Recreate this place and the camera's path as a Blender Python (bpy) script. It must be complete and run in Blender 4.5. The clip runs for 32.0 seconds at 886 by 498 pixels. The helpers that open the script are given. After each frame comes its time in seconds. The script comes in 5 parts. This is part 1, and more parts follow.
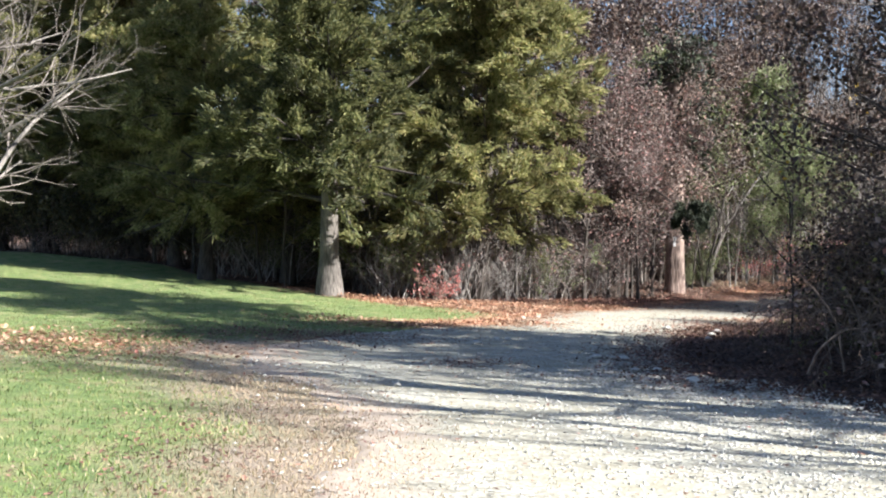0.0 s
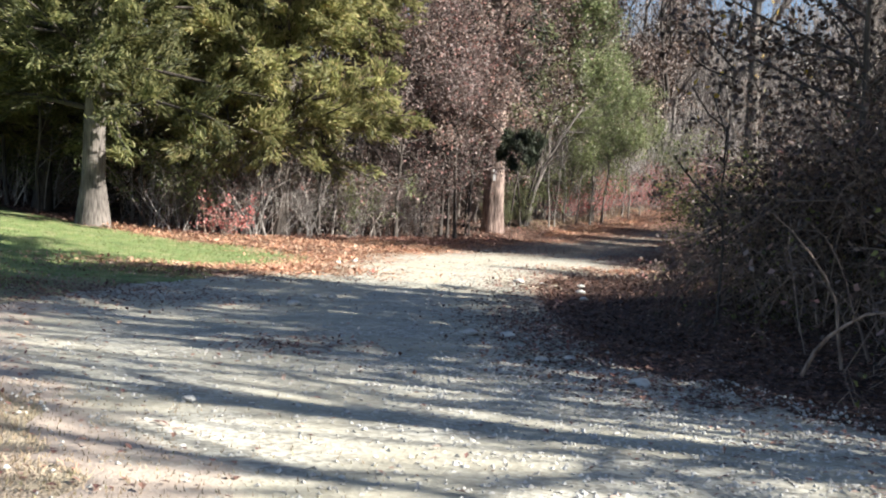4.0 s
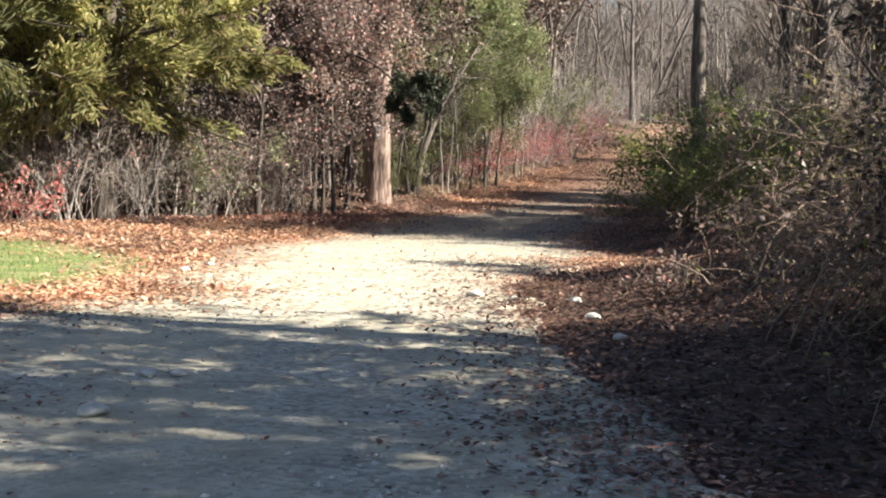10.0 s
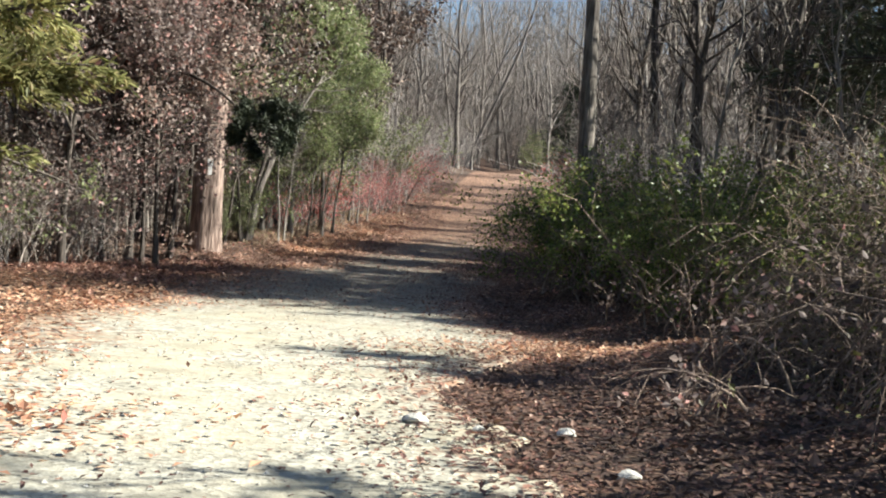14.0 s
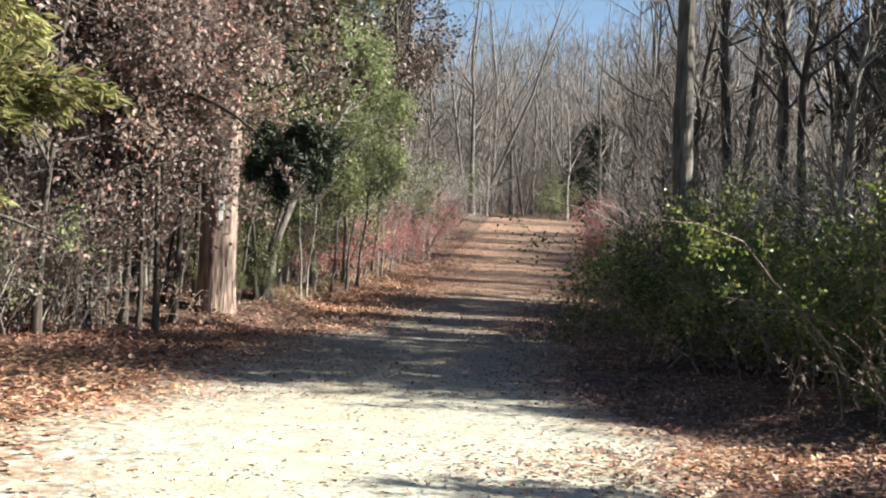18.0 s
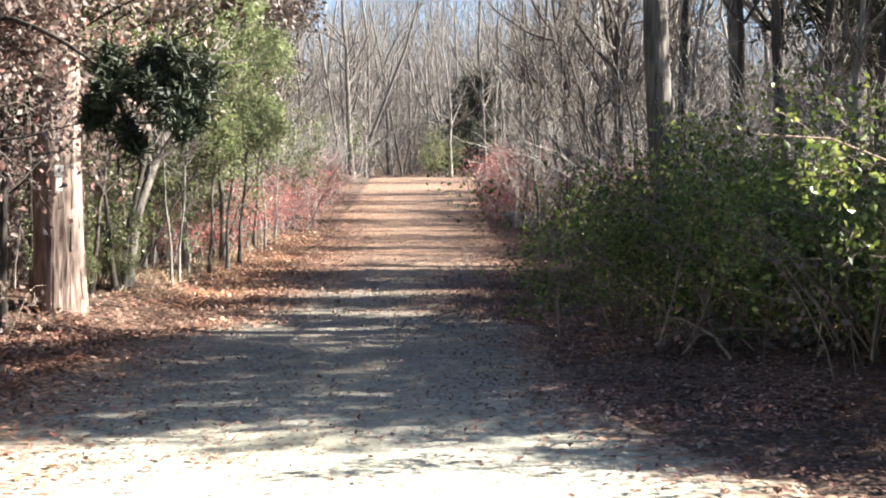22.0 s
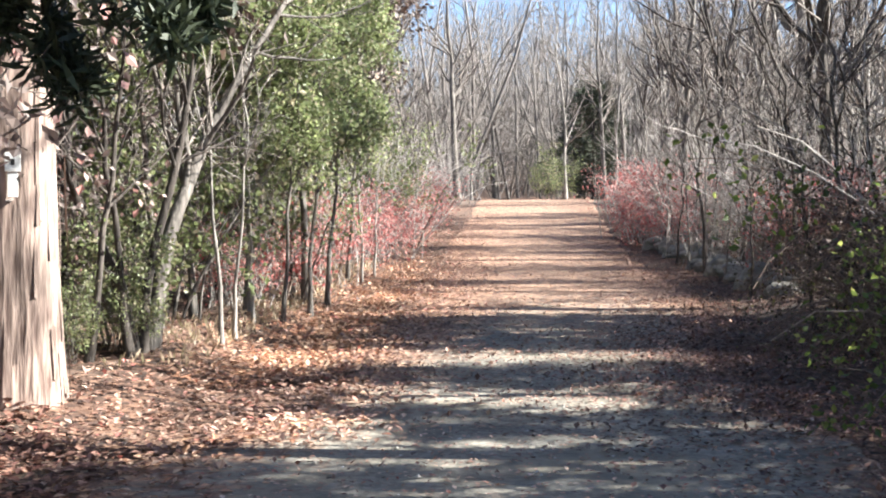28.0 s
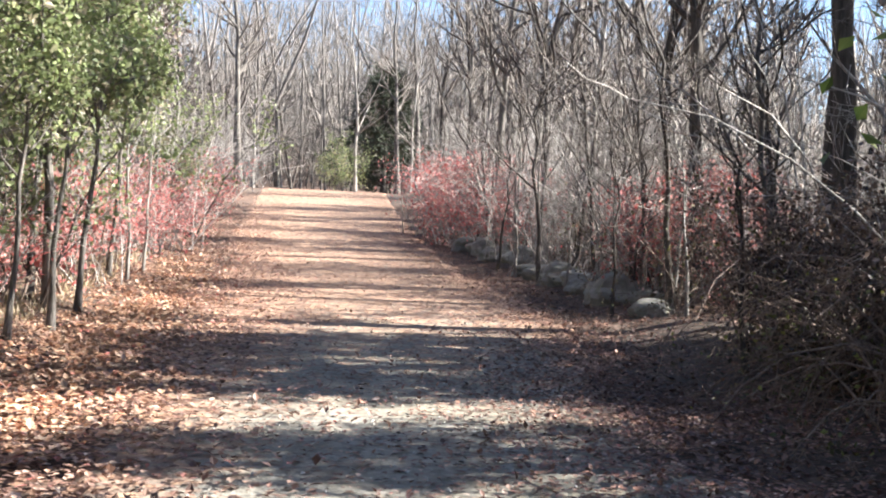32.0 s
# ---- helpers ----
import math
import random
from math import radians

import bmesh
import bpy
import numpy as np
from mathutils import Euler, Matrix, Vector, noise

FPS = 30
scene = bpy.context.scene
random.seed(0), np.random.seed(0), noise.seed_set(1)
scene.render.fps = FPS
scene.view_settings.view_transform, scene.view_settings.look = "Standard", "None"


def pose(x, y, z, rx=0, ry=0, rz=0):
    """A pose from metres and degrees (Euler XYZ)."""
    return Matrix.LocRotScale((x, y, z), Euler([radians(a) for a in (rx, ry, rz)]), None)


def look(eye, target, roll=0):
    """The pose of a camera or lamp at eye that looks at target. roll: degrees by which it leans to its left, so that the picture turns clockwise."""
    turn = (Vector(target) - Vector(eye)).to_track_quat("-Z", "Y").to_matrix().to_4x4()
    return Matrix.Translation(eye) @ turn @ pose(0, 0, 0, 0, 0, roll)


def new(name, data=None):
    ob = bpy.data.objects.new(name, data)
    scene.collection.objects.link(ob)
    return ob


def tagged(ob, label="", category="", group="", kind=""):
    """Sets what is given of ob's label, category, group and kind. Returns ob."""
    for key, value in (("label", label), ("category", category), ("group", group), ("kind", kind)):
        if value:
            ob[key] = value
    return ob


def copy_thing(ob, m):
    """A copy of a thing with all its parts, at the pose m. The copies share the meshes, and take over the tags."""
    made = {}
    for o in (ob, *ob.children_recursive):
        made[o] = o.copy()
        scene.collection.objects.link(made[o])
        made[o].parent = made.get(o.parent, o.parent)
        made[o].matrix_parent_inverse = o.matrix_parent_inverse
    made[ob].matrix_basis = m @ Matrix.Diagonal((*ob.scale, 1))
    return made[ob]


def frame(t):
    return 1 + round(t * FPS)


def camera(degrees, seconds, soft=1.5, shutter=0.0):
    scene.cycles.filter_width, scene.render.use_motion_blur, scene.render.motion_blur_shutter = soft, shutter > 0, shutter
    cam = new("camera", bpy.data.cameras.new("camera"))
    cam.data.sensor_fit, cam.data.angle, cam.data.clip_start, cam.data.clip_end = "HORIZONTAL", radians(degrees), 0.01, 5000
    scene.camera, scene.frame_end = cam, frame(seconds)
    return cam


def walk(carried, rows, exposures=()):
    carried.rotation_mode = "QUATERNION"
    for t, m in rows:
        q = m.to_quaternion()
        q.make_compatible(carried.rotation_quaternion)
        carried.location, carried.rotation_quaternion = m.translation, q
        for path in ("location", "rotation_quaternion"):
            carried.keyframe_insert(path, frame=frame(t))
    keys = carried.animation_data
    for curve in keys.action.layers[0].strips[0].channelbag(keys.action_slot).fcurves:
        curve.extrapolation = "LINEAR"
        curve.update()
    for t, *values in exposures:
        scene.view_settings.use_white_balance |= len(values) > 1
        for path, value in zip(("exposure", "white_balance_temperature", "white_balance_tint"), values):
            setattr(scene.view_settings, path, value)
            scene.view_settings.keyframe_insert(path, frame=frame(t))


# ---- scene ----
cam = camera(39.9, 32.0, soft=2.0)
ROWS = [
    (0.0, 0.001, 0.045, 1.524, -0.11, 0.09, -1.36),
    (0.5, -0.029, 0.759, 1.526, -2.07, -1.63, -0.40),
    (1.0, -0.023, 1.481, 1.523, -2.34, -1.91, -2.06),
    (1.5, -0.060, 2.197, 1.495, -5.24, -3.25, -2.22),
    (2.0, -0.093, 2.897, 1.469, -6.96, -2.91, -2.21),
    (2.5, -0.181, 3.557, 1.436, -8.23, -2.76, -2.90),
    (4.5, -0.335, 6.055, 1.508, -11.68, -3.04, -2.36),
    (5.0, -0.270, 6.699, 1.496, -14.20, -4.92, -0.28),
    (5.5, -0.156, 7.319, 1.478, -15.10, -4.33, -0.14),
    (6.0, -0.127, 7.983, 1.473, -14.72, -4.67, 0.21),
    (6.5, -0.060, 8.636, 1.489, -13.98, -4.40, 0.29),
    (7.0, 0.051, 9.247, 1.497, -12.63, -4.88, -1.89),
    (7.5, 0.134, 9.871, 1.510, -14.46, -6.13, -0.56),
    (8.0, 0.249, 10.501, 1.514, -14.66, -5.75, -2.02),
    (8.5, 0.284, 11.116, 1.481, -16.70, -7.19, -0.58),
    (9.0, 0.357, 11.744, 1.471, -17.16, -6.85, -1.20),
    (9.5, 0.364, 12.376, 1.472, -17.38, -6.00, -1.49),
    (10.0, 0.399, 12.989, 1.504, -17.68, -4.39, -1.95),
    (10.5, 0.436, 13.617, 1.529, -17.72, -4.45, -6.71),
    (11.0, 0.407, 14.238, 1.550, -19.55, -6.34, -5.06),
    (11.5, 0.440, 14.850, 1.538, -20.34, -6.24, -4.38),
    (12.0, 0.475, 15.433, 1.549, -22.29, -5.40, -6.09),
    (12.5, 0.565, 15.948, 1.554, -25.21, -3.77, -4.51),
    (13.0, 0.695, 16.400, 1.551, -25.32, -2.58, -5.34),
    (13.5, 0.766, 16.888, 1.558, -27.22, -2.79, -3.82),
    (14.0, 0.814, 17.419, 1.570, -27.06, -1.96, -4.41),
    (14.5, 0.819, 18.019, 1.559, -27.55, -2.81, -3.20),
    (16.5, 1.302, 20.318, 1.515, -26.95, -3.38, -3.15),
    (17.0, 1.476, 20.879, 1.510, -27.16, -3.44, -1.16),
    (17.5, 1.693, 21.433, 1.510, -26.28, -0.41, -2.12),
    (18.0, 1.916, 21.995, 1.487, -27.14, 0.33, -3.52),
    (18.5, 2.141, 22.564, 1.475, -27.40, 0.72, -2.01),
    (19.0, 2.376, 23.142, 1.500, -27.38, 0.91, -2.94),
    (19.5, 2.560, 23.708, 1.512, -28.37, 0.94, -1.55),
    (20.0, 2.711, 24.251, 1.512, -28.56, 1.41, -2.72),
    (20.5, 2.880, 24.790, 1.504, -29.20, 1.05, -1.45),
    (21.0, 3.089, 25.333, 1.472, -30.21, 0.95, -0.63),
    (21.5, 3.322, 25.897, 1.446, -31.31, 0.02, -2.02),
    (22.0, 3.571, 26.446, 1.446, -33.17, -1.20, -0.06),
    (22.5, 3.854, 26.986, 1.455, -32.17, -1.48, -1.39),
    (23.0, 4.085, 27.565, 1.455, -32.58, -1.58, -0.11),
    (23.5, 4.320, 28.145, 1.441, -30.92, -1.37, -1.56),
    (24.0, 4.551, 28.663, 1.425, -30.30, -1.08, -0.70),
    (24.5, 4.796, 29.190, 1.434, -24.99, -0.79, -0.43),
    (26.5, 5.747, 31.287, 1.452, -21.83, -3.58, -0.89),
    (27.0, 6.063, 31.829, 1.456, -28.28, -2.93, -0.25),
    (27.5, 6.309, 32.398, 1.462, -28.64, -3.58, -1.81),
    (28.0, 6.592, 32.958, 1.457, -28.68, 0.06, -0.04),
    (28.5, 6.839, 33.495, 1.459, -28.86, 0.74, -0.47),
    (29.0, 7.069, 34.041, 1.479, -30.09, -0.40, 0.60),
    (29.5, 7.335, 34.591, 1.504, -30.91, -0.92, -1.98),
    (30.0, 7.574, 35.156, 1.469, -34.47, -0.25, -0.90),
    (30.5, 7.803, 35.705, 1.437, -36.90, 0.15, 0.59),
    (31.0, 8.064, 36.230, 1.456, -38.40, 0.27, -1.96),
    (31.5, 8.299, 36.738, 1.479, -40.20, -0.03, -0.55),
    (32.0, 8.560, 37.212, 1.497, -39.34, 0.02, -2.42),
]
walk(cam, [(t, pose(x, y, z, 90 + pitch, roll, yaw)) for t, x, y, z, yaw, pitch, roll in ROWS],
     exposures=[(0.0, 1.66, 6000, 12), (2.0, 1.5, 6150, 12), (4.5, 1.7, 6300, 12), (6.0, 1.74, 6500, 13), (8.0, 1.88, 6900, 14), (9.0, 2.1, 7250, 13), (10.0, 1.8, 6850, 12), (11.0, 1.53, 6450, 9), (14.0, 1.58, 6350, 7), (17.0, 1.36, 6250, 7), (18.2, 1.85, 6450, 7), (20.0, 2.36, 6550, 8), (22.0, 2.45, 6400, 9), (24.0, 2.73, 6150, 9), (27.0, 2.58, 6100, 9), (29.0, 2.6, 6150, 10), (32.0, 2.7, 6150, 10)])

# ---- world, sun, exposure ----
SUN_AZ, SUN_EL = radians(331), radians(34)      # direction to the sun, anticlockwise from +x
sun_way = Vector((math.cos(SUN_AZ) * math.cos(SUN_EL), math.sin(SUN_AZ) * math.cos(SUN_EL), math.sin(SUN_EL)))
world = bpy.data.worlds.new("sky")
scene.world = world
world.use_nodes = True
sky = world.node_tree.nodes.new("ShaderNodeTexSky")
sky.sky_type, sky.sun_disc, sky.sun_elevation, sky.sun_rotation = "NISHITA", False, SUN_EL, radians(90) - SUN_AZ
sky.air_density, sky.dust_density, sky.ozone_density = 0.8, 0.3, 1.0
world.node_tree.nodes["Background"].inputs["Strength"].default_value = 0.05
world.node_tree.links.new(sky.outputs[0], world.node_tree.nodes["Background"].inputs["Color"])
sun = new("sun", bpy.data.lights.new("sun", "SUN"))
sun.data.energy, sun.data.angle, sun.data.color = 5.0, radians(0.55), (1.0, 0.95, 0.84)
sun.matrix_world = look(sun_way * 200, (0, 0, 0))


# ---- materials ----
def nodes_of(name):
    m = bpy.data.materials.new(name)
    m.use_nodes = True
    return m, m.node_tree.nodes, m.node_tree.links, m.node_tree.nodes["Principled BSDF"]


def ramp_node(n, stops):
    r = n.new("ShaderNodeValToRGB")
    while len(r.color_ramp.elements) < len(stops):
        r.color_ramp.elements.new(0.5)
    for e, (p, c) in zip(r.color_ramp.elements, stops):
        e.position, e.color = p, (*c, 1)
    return r


def noise_node(n, l, scale, detail=4.0, stretch=None, coords="Object"):
    tc, tex = n.new("ShaderNodeTexCoord"), n.new("ShaderNodeTexNoise")
    tex.inputs["Scale"].default_value, tex.inputs["Detail"].default_value = scale, detail
    if stretch:
        mp = n.new("ShaderNodeMapping")
        mp.inputs["Scale"].default_value = stretch
        l.new(tc.outputs[coords], mp.inputs["Vector"])
        l.new(mp.outputs[0], tex.inputs["Vector"])
    else:
        l.new(tc.outputs[coords], tex.inputs["Vector"])
    return tex


def mixed(n, l, fac, a, b, kind="MIX"):
    mx = n.new("ShaderNodeMix")
    mx.data_type, mx.blend_type = "RGBA", kind
    for sock, v in ((mx.inputs[0], fac), (mx.inputs[6], a), (mx.inputs[7], b)):
        if hasattr(v, "is_output"):
            l.new(v, sock)
        else:
            sock.default_value = v if isinstance(v, (int, float)) else (*v, 1)
    return mx.outputs[2]


def bumped(n, l, b, height, strength, dist=0.02):
    bp = n.new("ShaderNodeBump")
    bp.inputs["Strength"].default_value, bp.inputs["Distance"].default_value = strength, dist
    l.new(height, bp.inputs["Height"])
    l.new(bp.outputs[0], b.inputs["Normal"])


def bark(name, dark, light, scale=6.0, rough=0.9, bump=0.8):
    """Furrowed bark: streaks along the stem, blotches, and a tint of its own for each copy."""
    m, n, l, b = nodes_of(name)
    streak = noise_node(n, l, scale, 6, (4, 4, 0.5))
    blot = noise_node(n, l, 1.3, 3)
    r = ramp_node(n, [(0.32, dark), (0.68, light)])
    l.new(streak.outputs[0], r.inputs[0])
    r2 = ramp_node(n, [(0.35, (0.55, 0.55, 0.55)), (0.7, (1.1, 1.1, 1.1))])
    l.new(blot.outputs[0], r2.inputs[0])
    c = mixed(n, l, 1.0, r.outputs[0], r2.outputs[0], "MULTIPLY")
    info = n.new("ShaderNodeObjectInfo")
    r3 = ramp_node(n, [(0.0, (0.75, 0.72, 0.7)), (1.0, (1.2, 1.18, 1.15))])
    l.new(info.outputs["Random"], r3.inputs[0])
    l.new(mixed(n, l, 1.0, c, r3.outputs[0], "MULTIPLY"), b.inputs["Base Color"])
    b.inputs["Roughness"].default_value = rough
    bumped(n, l, b, streak.outputs[0], bump, 0.03)
    return m


def leaf(name, stops, rough=0.5, through_light=0.35):
    """Leaves: each blade takes its colour from the ramp, light shines through in part."""
    m, n, l, b = nodes_of(name)
    geo = n.new("ShaderNodeNewGeometry")
    r = ramp_node(n, stops)
    l.new(geo.outputs["Random Per Island"], r.inputs[0])
    blot = noise_node(n, l, 0.8, 2, None, "Object")
    r2 = ramp_node(n, [(0.35, (0.55, 0.55, 0.55)), (0.68, (1.25, 1.25, 1.25))])
    l.new(blot.outputs[0], r2.inputs[0])
    c = mixed(n, l, 1.0, r.outputs[0], r2.outputs[0], "MULTIPLY")
    l.new(c, b.inputs["Base Color"])
    b.inputs["Roughness"].default_value = rough
    tr, ad = n.new("ShaderNodeBsdfTranslucent"), n.new("ShaderNodeMixShader")
    l.new(c, tr.inputs[0])
    ad.inputs[0].default_value = through_light
    l.new(b.outputs[0], ad.inputs[1])
    l.new(tr.outputs[0], ad.inputs[2])
    l.new(ad.outputs[0], n["Material Output"].inputs[0])
    return m


def soil(name):
    """Woodland floor: matted leaves, dirt and crumbs."""
    m, n, l, b = nodes_of(name)
    big, mid, fine = noise_node(n, l, 0.35, 4), noise_node(n, l, 5, 5), noise_node(n, l, 32, 4)
    vor = n.new("ShaderNodeTexVoronoi")
    vor.inputs["Scale"].default_value = 11
    tc, warp, add = n.new("ShaderNodeTexCoord"), noise_node(n, l, 3.0, 3), n.new("ShaderNodeVectorMath")
    add.operation = "MULTIPLY_ADD"
    add.inputs[1].default_value = (0.35, 0.35, 0.35)
    l.new(warp.outputs["Color"], add.inputs[0])
    l.new(tc.outputs["Object"], add.inputs[2])
    l.new(add.outputs[0], vor.inputs["Vector"])
    r = ramp_node(n, [(0.0, (0.04, 0.024, 0.017)), (0.35, (0.085, 0.047, 0.032)), (0.65, (0.15, 0.085, 0.056)), (1.0, (0.23, 0.14, 0.095))])
    sep = n.new("ShaderNodeSeparateColor")
    l.new(vor.outputs["Color"], sep.inputs[0])
    l.new(sep.outputs[0], r.inputs[0])
    r2 = ramp_node(n, [(0.35, (0.55, 0.5, 0.48)), (0.65, (1.1, 1.05, 1.0))])
    l.new(mid.outputs[0], r2.inputs[0])
    c = mixed(n, l, 1.0, r.outputs[0], r2.outputs[0], "MULTIPLY")
    r4 = ramp_node(n, [(0.45, (0, 0, 0)), (0.62, (0.6, 0.6, 0.6))])
    l.new(big.outputs[0], r4.inputs[0])
    l.new(mixed(n, l, r4.outputs[0], c, (0.07, 0.055, 0.042)), b.inputs["Base Color"])
    b.inputs["Roughness"].default_value = 0.95
    hm = mixed(n, l, 0.5, fine.outputs[0], vor.outputs["Distance"])
    bumped(n, l, b, hm, 0.6, 0.03)
    return m


def gravel_mat(name):
    """Pale crushed stone with dusty wheel lanes; leaf crumbs where the litter attribute is high."""
    m, n, l, b = nodes_of(name)
    tc = n.new("ShaderNodeTexCoord")
    v1, v2 = n.new("ShaderNodeTexVoronoi"), n.new("ShaderNodeTexVoronoi")
    v1.inputs["Scale"].default_value, v2.inputs["Scale"].default_value = 24, 60
    for v in (v1, v2):
        l.new(tc.outputs["Object"], v.inputs["Vector"])
    sep = n.new("ShaderNodeSeparateColor")
    l.new(v1.outputs["Color"], sep.inputs[0])
    r = ramp_node(n, [(0.0, (0.27, 0.255, 0.21)), (0.5, (0.43, 0.41, 0.335)), (1.0, (0.55, 0.53, 0.445))])
    l.new(sep.outputs[0], r.inputs[0])
    dust = noise_node(n, l, 0.7, 5)
    r2 = ramp_node(n, [(0.42, (0, 0, 0)), (0.62, (0.75, 0.75, 0.75))])
    l.new(dust.outputs[0], r2.inputs[0])
    c = mixed(n, l, r2.outputs[0], r.outputs[0], (0.45, 0.415, 0.31))
    patch = noise_node(n, l, 2.5, 4)
    r5 = ramp_node(n, [(0.3, (0.72, 0.71, 0.7)), (0.7, (1.08, 1.08, 1.08))])
    l.new(patch.outputs[0], r5.inputs[0])
    c = mixed(n, l, 1.0, c, r5.outputs[0], "MULTIPLY")
    at = n.new("ShaderNodeAttribute")
    at.attribute_name = "litter"
    crumb = noise_node(n, l, 7, 6)
    ma = n.new("ShaderNodeMath")
    ma.operation = "ADD"
    l.new(at.outputs["Fac"], ma.inputs[0])
    l.new(crumb.outputs[0], ma.inputs[1])
    r3 = ramp_node(n, [(0.62, (0, 0, 0)), (0.9, (1, 1, 1))])
    l.new(ma.outputs[0], r3.inputs[0])
    v3 = n.new("ShaderNodeTexVoronoi")
    v3.inputs["Scale"].default_value = 11
    l.new(tc.outputs["Object"], v3.inputs["Vector"])
    s3 = n.new("ShaderNodeSeparateColor")
    l.new(v3.outputs["Color"], s3.inputs[0])
    rim = n.new("ShaderNodeAttribute")
    rim.attribute_name = "rim"
    mr = n.new("ShaderNodeMath")
    mr.operation = "ADD"
    l.new(rim.outputs["Fac"], mr.inputs[0])
    l.new(patch.outputs[0], mr.inputs[1])
    r7 = ramp_node(n, [(0.75, (0, 0, 0)), (1.15, (0.9, 0.9, 0.9))])
    l.new(mr.outputs[0], r7.inputs[0])
    c = mixed(n, l, r7.outputs[0], c, (0.43, 0.345, 0.275))
    # Blends in a darker, cooler gravel further up the lane.
    lane_tone = n.new("ShaderNodeAttribute")
    lane_tone.attribute_name = "blended"
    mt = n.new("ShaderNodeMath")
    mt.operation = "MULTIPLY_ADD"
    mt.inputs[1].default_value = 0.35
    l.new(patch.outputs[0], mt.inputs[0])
    l.new(lane_tone.outputs["Fac"], mt.inputs[2])
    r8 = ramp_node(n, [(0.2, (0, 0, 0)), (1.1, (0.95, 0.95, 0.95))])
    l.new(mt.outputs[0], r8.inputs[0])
    dark_gravel = mixed(n, l, 1.0, c, (0.5, 0.475, 0.485), "MULTIPLY")
    c = mixed(n, l, r8.outputs[0], c, dark_gravel)
    r6 = ramp_node(n, [(0.0, (0.1, 0.05, 0.034)), (0.5, (0.23, 0.13, 0.085)), (1.0, (0.4, 0.25, 0.16))])
    l.new(s3.outputs[0], r6.inputs[0])
    l.new(mixed(n, l, r3.outputs[0], c, r6.outputs[0]), b.inputs["Base Color"])
    b.inputs["Roughness"].default_value = 0.9
    hm = mixed(n, l, 0.4, v1.outputs["Distance"], v2.outputs["Distance"])
    bumped(n, l, b, hm, 0.4, 0.02)
    return m


def lawn_mat(name):
    m, n, l, b = nodes_of(name)
    big, mid, fine = noise_node(n, l, 0.45, 4), noise_node(n, l, 3, 5), noise_node(n, l, 45, 3)
    r = ramp_node(n, [(0.3, (0.12, 0.195, 0.05)), (0.5, (0.21, 0.28, 0.085)), (0.7, (0.34, 0.32, 0.15))])
    l.new(mid.outputs[0], r.inputs[0])
    at = n.new("ShaderNodeAttribute")
    at.attribute_name = "litter"
    ma = n.new("ShaderNodeMath")
    ma.operation = "ADD"
    l.new(at.outputs["Fac"], ma.inputs[0])
    l.new(big.outputs[0], ma.inputs[1])
    r2 = ramp_node(n, [(0.55, (0, 0, 0)), (0.95, (1, 1, 1))])
    l.new(ma.outputs[0], r2.inputs[0])
    c = mixed(n, l, r2.outputs[0], r.outputs[0], (0.42, 0.335, 0.25))
    r3 = ramp_node(n, [(0.3, (0.55, 0.55, 0.55)), (0.7, (1.15, 1.15, 1.15))])
    l.new(fine.outputs[0], r3.inputs[0])
    l.new(mixed(n, l, 1.0, c, r3.outputs[0], "MULTIPLY"), b.inputs["Base Color"])
    b.inputs["Roughness"].default_value = 0.9
    bumped(n, l, b, fine.outputs[0], 0.9, 0.05)
    return m


def stone_mat(name, dark, light, moss=0.0):
    m, n, l, b = nodes_of(name)
    a, f = noise_node(n, l, 3.5, 5), noise_node(n, l, 28, 4)
    r = ramp_node(n, [(0.3, dark), (0.7, light)])
    l.new(a.outputs[0], r.inputs[0])
    geo = n.new("ShaderNodeNewGeometry")
    r2 = ramp_node(n, [(0, (0.7, 0.69, 0.66)), (1, (1.15, 1.15, 1.15))])
    l.new(geo.outputs["Random Per Island"], r2.inputs[0])
    c = mixed(n, l, 1.0, r.outputs[0], r2.outputs[0], "MULTIPLY")
    if moss:
        g = noise_node(n, l, 6, 4)
        r3 = ramp_node(n, [(0.5, (0, 0, 0)), (0.6, (moss, moss, moss))])
        l.new(g.outputs[0], r3.inputs[0])
        c = mixed(n, l, r3.outputs[0], c, (0.1, 0.1, 0.06))
    l.new(c, b.inputs["Base Color"])
    b.inputs["Roughness"].default_value = 0.85
    bumped(n, l, b, f.outputs[0], 0.6, 0.02)
    return m


def paint_mat(name, col, rough=0.6):
    m, n, l, b = nodes_of(name)
    t = noise_node(n, l, 14, 4)
    r = ramp_node(n, [(0.3, tuple(v * 0.8 for v in col)), (0.6, col)])
    l.new(t.outputs[0], r.inputs[0])
    l.new(r.outputs[0], b.inputs["Base Color"])
    b.inputs["Roughness"].default_value = rough
    return m


M_GROUND, M_ROAD, M_LAWN = soil("leafy_soil"), gravel_mat("pale_gravel"), lawn_mat("lawn_turf")
M_BARK_GREY = bark("grey_bark", (0.075, 0.065, 0.058), (0.27, 0.245, 0.22))
M_BARK_DARK = bark("dark_bark", (0.035, 0.028, 0.024), (0.13, 0.11, 0.095))
M_BARK_PALE = bark("pale_bark", (0.16, 0.145, 0.13), (0.42, 0.39, 0.36))
M_BARK_CEDAR = bark("cedar_bark", (0.12, 0.077, 0.064), (0.46, 0.355, 0.305), 5, 0.9, 0.7)
M_TWIG = bark("twig_bark", (0.12, 0.1, 0.09), (0.33, 0.29, 0.265))
M_TWIG_PALE = bark("pale_twig_bark", (0.27, 0.245, 0.23), (0.62, 0.585, 0.555))
M_FAR = bark("far_bark", (0.12, 0.105, 0.095), (0.32, 0.29, 0.27))
